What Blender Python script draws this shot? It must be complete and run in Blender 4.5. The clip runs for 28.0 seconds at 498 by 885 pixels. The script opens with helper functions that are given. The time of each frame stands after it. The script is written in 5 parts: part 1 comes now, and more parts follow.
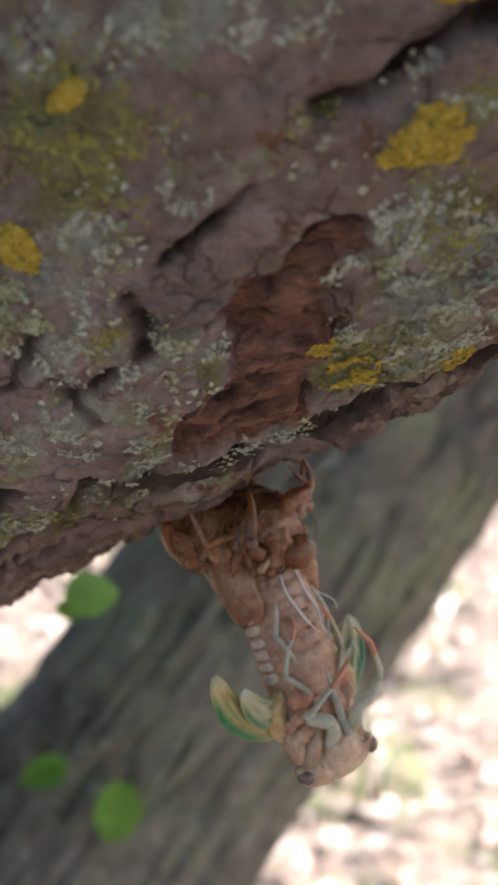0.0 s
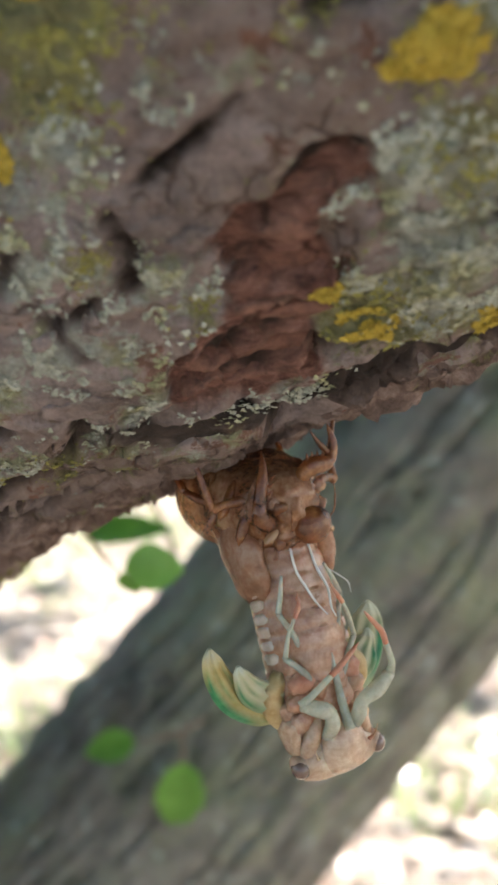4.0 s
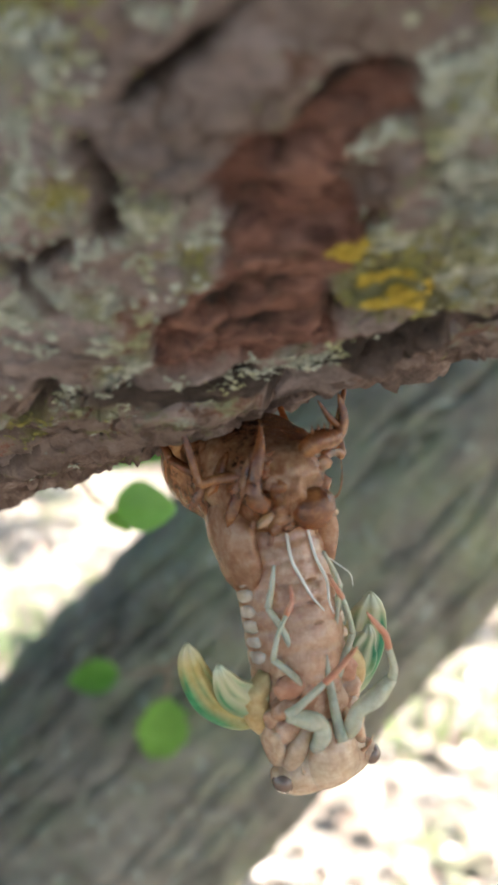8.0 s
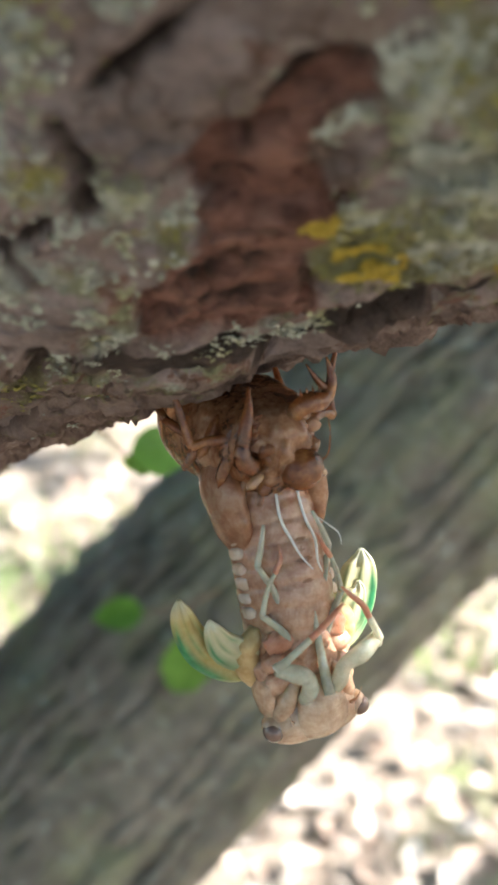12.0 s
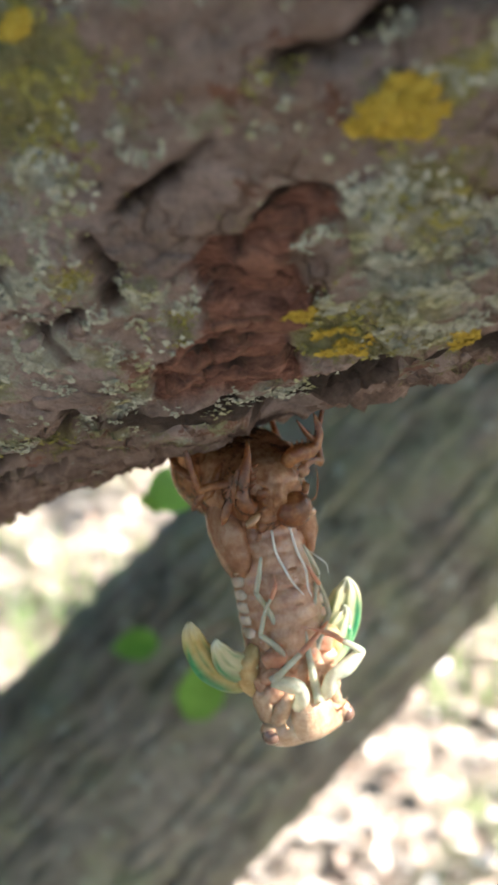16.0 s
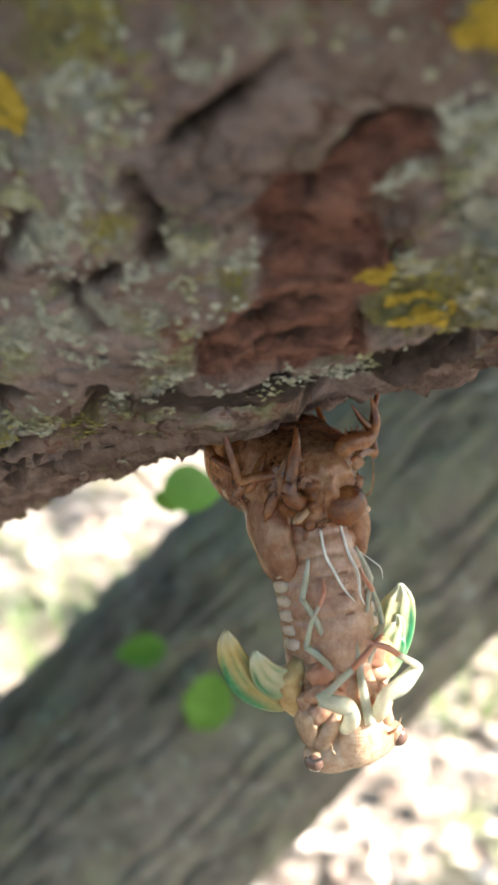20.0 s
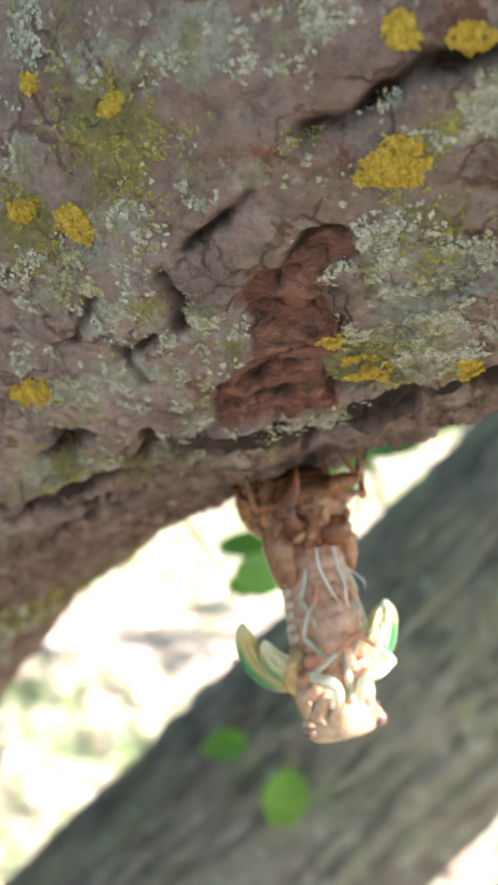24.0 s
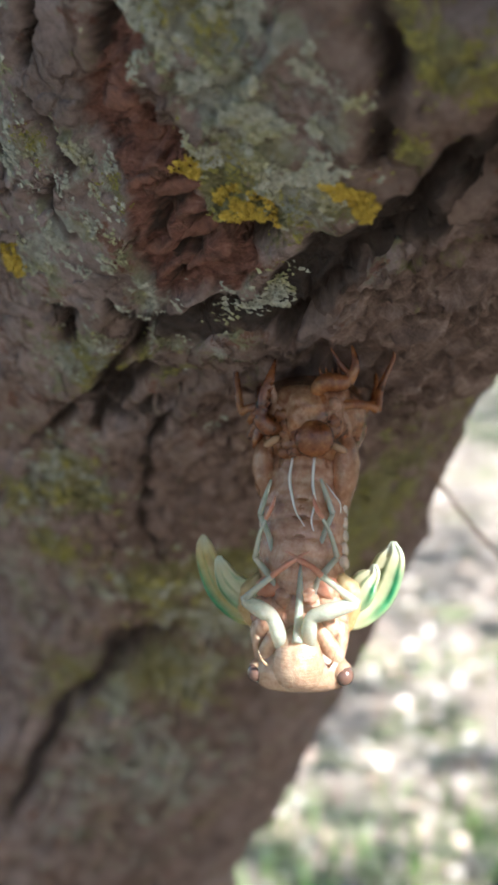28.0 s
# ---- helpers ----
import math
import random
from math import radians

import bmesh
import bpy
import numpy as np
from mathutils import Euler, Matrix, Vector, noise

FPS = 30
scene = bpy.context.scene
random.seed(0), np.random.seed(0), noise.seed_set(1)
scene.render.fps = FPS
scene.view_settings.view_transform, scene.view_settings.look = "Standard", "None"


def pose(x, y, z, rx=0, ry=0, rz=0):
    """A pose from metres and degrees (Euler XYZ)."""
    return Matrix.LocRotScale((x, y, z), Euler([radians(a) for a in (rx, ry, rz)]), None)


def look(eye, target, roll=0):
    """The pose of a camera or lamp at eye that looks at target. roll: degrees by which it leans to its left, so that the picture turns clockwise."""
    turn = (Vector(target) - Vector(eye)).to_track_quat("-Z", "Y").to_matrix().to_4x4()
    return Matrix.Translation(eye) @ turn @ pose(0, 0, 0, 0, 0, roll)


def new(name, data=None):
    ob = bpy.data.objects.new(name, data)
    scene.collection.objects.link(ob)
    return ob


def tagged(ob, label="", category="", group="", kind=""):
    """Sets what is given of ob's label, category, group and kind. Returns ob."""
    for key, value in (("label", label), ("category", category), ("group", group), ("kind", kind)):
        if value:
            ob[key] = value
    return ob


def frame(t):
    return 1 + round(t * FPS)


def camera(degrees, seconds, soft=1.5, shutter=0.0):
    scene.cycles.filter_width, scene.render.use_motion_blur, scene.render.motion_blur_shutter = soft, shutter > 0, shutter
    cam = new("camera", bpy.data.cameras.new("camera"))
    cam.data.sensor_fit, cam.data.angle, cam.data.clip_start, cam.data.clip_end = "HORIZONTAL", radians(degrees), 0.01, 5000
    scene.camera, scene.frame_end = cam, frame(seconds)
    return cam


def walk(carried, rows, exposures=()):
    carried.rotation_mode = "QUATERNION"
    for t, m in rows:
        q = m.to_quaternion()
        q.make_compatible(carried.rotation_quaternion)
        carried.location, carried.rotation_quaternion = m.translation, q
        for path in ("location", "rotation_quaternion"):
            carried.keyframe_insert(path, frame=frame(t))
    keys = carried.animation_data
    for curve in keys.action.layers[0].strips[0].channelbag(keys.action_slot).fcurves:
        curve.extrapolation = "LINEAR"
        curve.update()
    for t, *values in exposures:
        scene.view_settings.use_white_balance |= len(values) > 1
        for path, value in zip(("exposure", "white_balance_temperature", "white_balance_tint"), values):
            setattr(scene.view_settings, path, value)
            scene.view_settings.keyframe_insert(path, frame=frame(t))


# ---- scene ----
cam = camera(24, 28.0, soft=3.0)
PATH = [
    (0, look((-0.01221, -0.15001, 0.04773), (-0.00390, -0.05496, 0.01777), -6.90)),
    (0.5, look((-0.00254, -0.18989, 0.06828), (-0.00111, -0.09465, 0.03782), -5.66)),
    (1, look((-0.00007, -0.18517, 0.06744), (0.00029, -0.08986, 0.03720), -5.05)),
    (1.5, look((-0.00759, -0.18694, 0.07498), (-0.00543, -0.09244, 0.04234), -3.77)),
    (2, look((-0.00389, -0.19078, 0.07565), (-0.00298, -0.09627, 0.04298), -4.03)),
    (2.5, look((0.00190, -0.20201, 0.08245), (0.00033, -0.10751, 0.04978), -3.79)),
    (3, look((0.00220, -0.15076, 0.05734), (-0.00127, -0.05517, 0.02818), -3.29)),
    (3.5, look((0.00316, -0.14625, 0.04203), (-0.00033, -0.05065, 0.01292), -4.17)),
    (4, look((0.00350, -0.14051, 0.03760), (0.00063, -0.04488, 0.00853), -4.17)),
    (4.5, look((0.00719, -0.12510, 0.02945), (0.00326, -0.02923, 0.00129), -3.83)),
    (6.5, look((0.00980, -0.11594, 0.02748), (0.00249, -0.02196, -0.00590), -1.53)),
    (7, look((0.00502, -0.11725, 0.02920), (-0.00018, -0.02294, -0.00363), -0.85)),
    (7.5, look((0.00469, -0.11684, 0.02937), (0.00158, -0.02206, -0.00236), -0.81)),
    (8, look((0.00424, -0.11829, 0.03702), (0.00058, -0.02501, 0.00117), -0.94)),
    (8.5, look((0.00090, -0.11863, 0.03897), (-0.00279, -0.02642, 0.00046), -1.17)),
    (9, look((0.00152, -0.11813, 0.03935), (-0.00234, -0.02647, -0.00045), -1.32)),
    (9.5, look((0.00527, -0.11597, 0.03924), (0.00106, -0.02463, -0.00124), -1.24)),
    (10, look((0.00925, -0.11896, 0.03973), (0.00247, -0.02767, -0.00053), -2.34)),
    (10.5, look((0.00900, -0.12355, 0.04258), (0.00143, -0.03269, 0.00151), -2.33)),
    (11, look((0.01014, -0.12011, 0.04207), (0.00286, -0.02929, 0.00087), -2.04)),
    (11.5, look((0.01012, -0.11956, 0.04142), (0.00303, -0.02870, 0.00027), -1.99)),
    (13.5, look((0.00741, -0.12747, 0.04475), (0.00255, -0.03616, 0.00427), -0.69)),
    (14, look((0.00788, -0.13342, 0.04916), (0.00312, -0.04168, 0.00965), -1.00)),
    (14.5, look((0.00611, -0.13511, 0.05240), (-0.00175, -0.04374, 0.01252), -2.15)),
    (15, look((0.00534, -0.15044, 0.04933), (-0.00024, -0.05755, 0.01270), -4.64)),
    (15.5, look((0.01119, -0.14507, 0.05206), (0.00351, -0.05253, 0.01495), -3.50)),
    (16, look((0.01354, -0.14089, 0.05252), (0.00562, -0.04889, 0.01414), -2.39)),
    (16.5, look((0.01223, -0.13503, 0.05176), (0.00464, -0.04285, 0.01373), -1.64)),
    (17, look((0.01355, -0.13739, 0.05117), (0.00623, -0.04493, 0.01378), -1.81)),
    (17.5, look((0.01015, -0.13658, 0.05092), (0.00305, -0.04413, 0.01347), -1.42)),
    (18, look((0.01065, -0.13674, 0.05043), (0.00333, -0.04430, 0.01299), -1.41)),
    (18.5, look((0.00955, -0.13749, 0.05051), (0.00225, -0.04507, 0.01301), -1.42)),
    (19, look((0.01285, -0.13830, 0.05053), (0.00514, -0.04581, 0.01331), -1.59)),
    (19.5, look((0.00714, -0.13583, 0.04846), (-0.00018, -0.04354, 0.01066), -1.39)),
    (20, look((0.00618, -0.12509, 0.04321), (-0.00176, -0.03288, 0.00534), -1.30)),
    (20.5, look((0.00727, -0.10927, 0.03158), (-0.00056, -0.01720, -0.00665), -1.83)),
    (22.5, look((0.00726, -0.11684, 0.03323), (-0.00071, -0.02587, -0.00754), 0.18)),
    (23, look((0.00327, -0.13123, 0.04338), (-0.00090, -0.03929, 0.00428), -1.61)),
    (23.5, look((0.00953, -0.16152, 0.05431), (0.00380, -0.06704, 0.02206), -0.91)),
    (23.8, look((0.01547, -0.17086, 0.04659), (0.00367, -0.07669, 0.01506), -3.61)),
    (24, look((0.02650, -0.17288, 0.04380), (0.00874, -0.07786, 0.01818), -2.18)),
    (24.5, look((0.03747, -0.17217, 0.03664), (0.01395, -0.07713, 0.01626), -3.62)),
    (25, look((0.04221, -0.16720, 0.03354), (0.01555, -0.07329, 0.01183), -5.37)),
    (25.5, look((0.06639, -0.15848, 0.03052), (0.02685, -0.06893, 0.01010), -4.71)),
    (26, look((0.09067, -0.15052, 0.02095), (0.04486, -0.06387, 0.00112), -4.50)),
    (26.5, look((0.09040, -0.15098, 0.01999), (0.03977, -0.06684, 0.00106), -4.56)),
    (27, look((0.09498, -0.14387, 0.01627), (0.03945, -0.06232, -0.00004), -4.26)),
    (27.5, look((0.08939, -0.13125, 0.01420), (0.03144, -0.05148, -0.00253), -5.57)),
    (28, look((0.10710, -0.11535, 0.00508), (0.04012, -0.04269, -0.01019), -2.76)),
]
EXPOSURES = [(0, 2.35, 6250, 22), (1, 2.4, 6250, 22), (2.5, 2.6, 6200, 19), (4, 2.9, 6200, 13), (7, 3.08, 6150, 10), (9, 3.05, 6150, 10), (11, 2.82, 6250, 10), (14, 2.76, 6250, 10), (16, 2.72, 6250, 10), (17, 2.9, 6250, 10), (20, 2.88, 6250, 10), (22.5, 3.15, 6250, 10), (23, 3.28, 6250, 10), (24, 3.28, 6250, 10), (25, 2.5, 6250, 9), (26, 2.36, 6150, 9), (27, 2.16, 6000, 6), (28, 2.32, 5700, 9)]
walk(cam, PATH, EXPOSURES)
cam.data.dof.use_dof = True
cam.data.dof.focus_distance = 0.15
cam.data.dof.aperture_fstop = 35

# ---- light ----
SUN_TO = Vector((0.838, 0.0, 0.545)).normalized()
world = bpy.data.worlds.new("sky")
scene.world = world
world.use_nodes = True
wn = world.node_tree
sky = wn.nodes.new("ShaderNodeTexSky")
sky.sky_type = "NISHITA"
sky.sun_disc = False
sky.sun_elevation = math.asin(SUN_TO.z)
sky.sun_rotation = math.atan2(SUN_TO.x, SUN_TO.y)
wn.links.new(sky.outputs[0], wn.nodes["Background"].inputs[0])
wn.nodes["Background"].inputs[1].default_value = 0.06
sun = new("sun", bpy.data.lights.new("sun", "SUN"))
sun.data.energy = 5.0
sun.data.angle = radians(0.53)
sun.data.color = (1.0, 0.95, 0.86)
sun.matrix_world = look(SUN_TO * 8, (0, 0, 0))

# ---- small tools ----
def mat(name, col, rough=0.6, metal=0.0, spec=0.4, sss=0.0, sss_rad=(0.3, 0.2, 0.1), trans=0.0, coat=0.0):
    m = bpy.data.materials.new(name)
    m.use_nodes = True
    b = m.node_tree.nodes["Principled BSDF"]
    b.inputs["Base Color"].default_value = (*col, 1)
    b.inputs["Roughness"].default_value = rough
    b.inputs["Metallic"].default_value = metal
    b.inputs["Specular IOR Level"].default_value = spec
    b.inputs["Transmission Weight"].default_value = trans
    b.inputs["Coat Weight"].default_value = coat
    if sss:
        b.inputs["Subsurface Weight"].default_value = sss
        b.inputs["Subsurface Radius"].default_value = sss_rad
        b.inputs["Subsurface Scale"].default_value = 0.004
    return m


class Nodes:
    """A short hand for building node trees."""

    def __init__(self, m):
        self.m, self.t = m, m.node_tree
        self.bsdf = self.t.nodes["Principled BSDF"]
        self.out = self.t.nodes["Material Output"]

    def node(self, kind, **values):
        n = self.t.nodes.new(kind)
        for k, v in values.items():
            if k in n.inputs:
                n.inputs[k].default_value = v
        return n

    def link(self, a, b):
        self.t.links.new(a, b)

    def place(self):
        if not hasattr(self, "pos"):
            self.pos = self.t.nodes.new("ShaderNodeTexCoord").outputs["Object"]
        return self.pos

    def noise(self, scale, detail=4.0, rough=0.6, warp=0.0, stretch=None):
        n = self.node("ShaderNodeTexNoise", Scale=scale, Detail=detail, Roughness=rough, Distortion=warp)
        src = self.place()
        if stretch:
            mp = self.t.nodes.new("ShaderNodeMapping")
            mp.inputs["Scale"].default_value = stretch
            self.link(src, mp.inputs[0])
            src = mp.outputs[0]
        self.link(src, n.inputs["Vector"])
        return n.outputs["Fac"]

    def ramp(self, fac, *stops):
        r = self.t.nodes.new("ShaderNodeValToRGB")
        e = r.color_ramp.elements
        while len(e) < len(stops):
            e.new(0.5)
        for el, (p, c) in zip(e, stops):
            el.position = p
            el.color = (*c, 1) if isinstance(c, tuple) else (c, c, c, 1)
        self.link(fac, r.inputs[0])
        return r.outputs[0]

    def mix(self, fac, a, b, how="MIX"):
        n = self.t.nodes.new("ShaderNodeMix")
        n.data_type, n.blend_type = "RGBA", how
        for sock, v in ((n.inputs[0], fac), (n.inputs[6], a), (n.inputs[7], b)):
            if isinstance(v, (int, float)):
                sock.default_value = v if sock.type == "VALUE" else (v, v, v, 1)
            elif isinstance(v, tuple):
                sock.default_value = (*v, 1)
            else:
                self.link(v, sock)
        return n.outputs[2]

    def math(self, op, a, b=0.0):
        n = self.t.nodes.new("ShaderNodeMath")
        n.operation = op
        for sock, v in zip(n.inputs, (a, b)):
            if isinstance(v, (int, float)):
                sock.default_value = v
            else:
                self.link(v, sock)
        return n.outputs[0]

    def attr(self, name):
        n = self.t.nodes.new("ShaderNodeAttribute")
        n.attribute_name = name
        return n.outputs["Fac"]

    def random(self):
        return self.t.nodes.new("ShaderNodeObjectInfo").outputs["Random"]

    def island(self):
        return self.t.nodes.new("ShaderNodeNewGeometry").outputs["Random Per Island"]

    def bump(self, height, strength=0.5, dist=0.001):
        n = self.node("ShaderNodeBump", Strength=strength, Distance=dist)
        self.link(height, n.inputs["Height"])
        self.link(n.outputs[0], self.bsdf.inputs["Normal"])

    def base(self, col):
        self.link(col, self.bsdf.inputs["Base Color"])


def obj(name, verts, faces, material=None, parent=None, label="", smooth=True, matrix=None):
    faces = [tuple(f) for f in faces]
    if len(faces) < 20000:  # closed bodies face outwards
        q = np.asarray(verts, float) - np.mean(verts, 0)
        bulk = sum(np.dot(q[f[0]], np.cross(q[f[i]], q[f[i + 1]])) for f in faces[:: max(1, len(faces) // 3000)] for i in range(1, len(f) - 1))
        if bulk < 0:
            faces = [f[::-1] for f in faces]
    me = bpy.data.meshes.new(name)
    me.from_pydata([tuple(v) for v in verts], [], faces)
    me.update()
    if smooth:
        me.polygons.foreach_set("use_smooth", np.ones(len(me.polygons), bool))
    if material:
        me.materials.append(material)
    ob = new(name, me)
    if parent:
        ob.parent = parent
    if matrix:
        ob.matrix_basis = matrix
    if label:
        ob["label"] = label
    return ob


def part(name, bm, material, parent, label=""):
    me = bpy.data.meshes.new(name)
    bm.to_mesh(me)
    bm.free()
    me.polygons.foreach_set("use_smooth", np.ones(len(me.polygons), bool))
    me.materials.append(material)
    ob = new(name, me)
    ob.parent = parent
    if label:
        ob["label"] = label
    return ob


def vnoise(p, scale, seed=0):
    """Smooth value noise in -1..1 for an array of points."""
    q = np.asarray(p, float) * scale + seed * 17.31
    i = np.floor(q).astype(np.int64)
    f = q - i
    f = f * f * f * (f * (f * 6 - 15) + 10)
    out = 0
    for dx in (0, 1):
        for dy in (0, 1):
            for dz in (0, 1):
                h = (i[..., 0] + dx) * 374761393 + (i[..., 1] + dy) * 668265263 + (i[..., 2] + dz) * 2147483647 + seed * 1013
                h = (h ^ (h >> 13)) * 1274126177
                h = ((h ^ (h >> 16)) & 0xFFFF) / 32767.5 - 1
                w = (f[..., 0] if dx else 1 - f[..., 0]) * (f[..., 1] if dy else 1 - f[..., 1]) * (f[..., 2] if dz else 1 - f[..., 2])
                out = out + h * w
    return out


def fnoise(p, scale, octaves=4, seed=0, gain=0.5):
    out, a = 0, 1.0
    for k in range(octaves):
        out = out + a * vnoise(p, scale * 2**k, seed + k)
        a *= gain
    return out


def spline(points, n):
    """A smooth curve through the points, n steps a span."""
    c = np.array(points, float)
    p = np.vstack([2 * c[0] - c[1], c, 2 * c[-1] - c[-2]])
    out = []
    for k in range(1, len(p) - 2):
        t = np.linspace(0, 1, n, endpoint=(k == len(p) - 3))[:, None]
        a, b, d, e = p[k - 1 : k + 3]
        out.append(0.5 * (2 * b + (d - a) * t + (2 * a - 5 * b + 4 * d - e) * t**2 + (3 * b - a - 3 * d + e) * t**3))
    return np.vstack(out)


def grid_faces(rows, cols, closed):
    f = []
    for i in range(rows - 1):
        for j in range(cols if closed else cols - 1):
            k = (j + 1) % cols
            f.append((i * cols + j, i * cols + k, (i + 1) * cols + k, (i + 1) * cols + j))
    return f


def tube(path, radii, sides=8, flat=1.0, up=(0, 0, 1), n=6, caps=True):
    """Vertices and faces of a tapered tube through a few points; flat squeezes it along its second side."""
    c = spline(path, n)
    r = spline(np.array(radii, float)[:, None], n)[:, 0]
    t = np.gradient(c, axis=0)
    t /= np.linalg.norm(t, axis=1)[:, None] + 1e-12
    e1 = np.cross(t, np.array(up, float))
    bad = np.linalg.norm(e1, axis=1) < 1e-3
    e1[bad] = np.cross(t[bad], (1, 0.1, 0))
    e1 /= np.linalg.norm(e1, axis=1)[:, None]
    e2 = np.cross(t, e1)
    a = np.linspace(0, 2 * np.pi, sides, endpoint=False)
    v = c[:, None] + np.maximum(r, 1e-6)[:, None, None] * (np.cos(a)[None, :, None] * e1[:, None] + flat * np.sin(a)[None, :, None] * e2[:, None])
    v = v.reshape(-1, 3)
    f = grid_faces(len(c), sides, True)
    if caps:
        f.append(tuple(range(sides))[::-1])
        f.append(tuple(range(len(v) - sides, len(v))))
    return v, f


def tube_part(name, path, radii, material, parent, label="", **kw):
    v, f = tube(path, radii, **kw)
    return obj(name, v, f, material, parent, label)


def thing(name, label, category, group="", at=None):
    e = new(name)
    e.empty_display_size = 0.01
    if at is not None:
        e.matrix_basis = at
    return tagged(e, label, category, group)

# ---- the limb on which the cicada hangs ----
AXIS = [(0.45, 0.0, 0.36), (0.2861, 0.0005, 0.2492), (0.1639, 0.0059, 0.1769), (0.0648, 0.0159, 0.0958), (-0.0027, 0.0358, 0.0556), (-0.0981, 0.0863, 0.0186),
        (-0.1704, 0.1528, -0.069), (-0.292, 0.2086, -0.1863), (-0.5173, 0.3894, -0.3617), (-0.86, 0.70, -1.5)]
GIRTH = [0.088, 0.0858, 0.0749, 0.0734, 0.067, 0.0839, 0.076, 0.0936, 0.091, 0.16]
axis_line = spline(AXIS, 60)
girth_line = spline(np.array(GIRTH)[:, None], 60)[:, 0]
axis_len = np.r_[0, np.cumsum(np.linalg.norm(np.diff(axis_line, axis=0), axis=1))]
S_HERE = axis_len[np.argmin(np.linalg.norm(axis_line - (-0.0073, 0.036, 0.0573), axis=1))]


def limb_frame(s):
    """The limb's centre, girth and cross directions at s metres along it from the place above the cicada."""
    k = np.asarray(s, float) + S_HERE
    c = np.stack([np.interp(k, axis_len, axis_line[:, j]) for j in range(3)], -1)
    d = np.stack([np.interp(k + 0.01, axis_len, axis_line[:, j]) - np.interp(k - 0.01, axis_len, axis_line[:, j]) for j in range(3)], -1)
    d /= np.linalg.norm(d, axis=-1)[..., None]
    e1 = np.array((0, -0.708, -0.706)) - (d @ np.array((0, -0.708, -0.706)))[..., None] * d
    e1 /= np.linalg.norm(e1, axis=-1)[..., None]
    return c, np.interp(k, axis_len, girth_line), e1, np.cross(d, e1)


def limb_point(s, a, lift=0.0):
    """A place on the limb's smooth skin, s metres along and a metres round it, and the way out of it."""
    c, r, e1, e2 = limb_frame(s)
    w = np.asarray(a, float) / r
    n = np.cos(w)[..., None] * e1 + np.sin(w)[..., None] * e2
    return c + (r + lift)[..., None] * n, n


# ---- bark ----
def graded(lo, hi, step, ends, grow=1.25, most=0.02):
    """Steps that are even between lo and hi and grow outwards to the ends."""
    mid = np.arange(lo, hi + step / 2, step)
    out = [list(mid)]
    for sign, start, end in ((-1, lo, ends[0]), (1, hi, ends[1])):
        x, d, more = start, step, []
        while (end - x) * sign > 0:
            d = min(d * grow, most)
            x += sign * d
            more.append(x)
        more[-1] = end
        out = [more[::-1]] + out if sign < 0 else out + [more]
    return np.array(sum(out, []))


def near_line(s, a, line):
    """Distance in the limb's skin to a line given by a few corners."""
    best = np.full(np.shape(s), 9.0)
    for (s0, a0), (s1, a1) in zip(line, line[1:]):
        ds, da = s1 - s0, a1 - a0
        k = np.clip(((s - s0) * ds + (a - a0) * da) / (ds * ds + da * da), 0, 1)
        best = np.minimum(best, np.hypot(s - s0 - k * ds, a - a0 - k * da))
    return best


def inside(s, a, loop):
    """Signed distance to a closed outline, positive inside."""
    d = near_line(s, a, loop + loop[:1])
    odd = np.zeros(np.shape(s), bool)
    for (s0, a0), (s1, a1) in zip(loop, loop[1:] + loop[:1]):
        odd ^= ((a0 > a) != (a1 > a)) & (s < (s1 - s0) * (a - a0) / (a1 - a0 + 1e-12) + s0)
    return np.where(odd, d, -d)


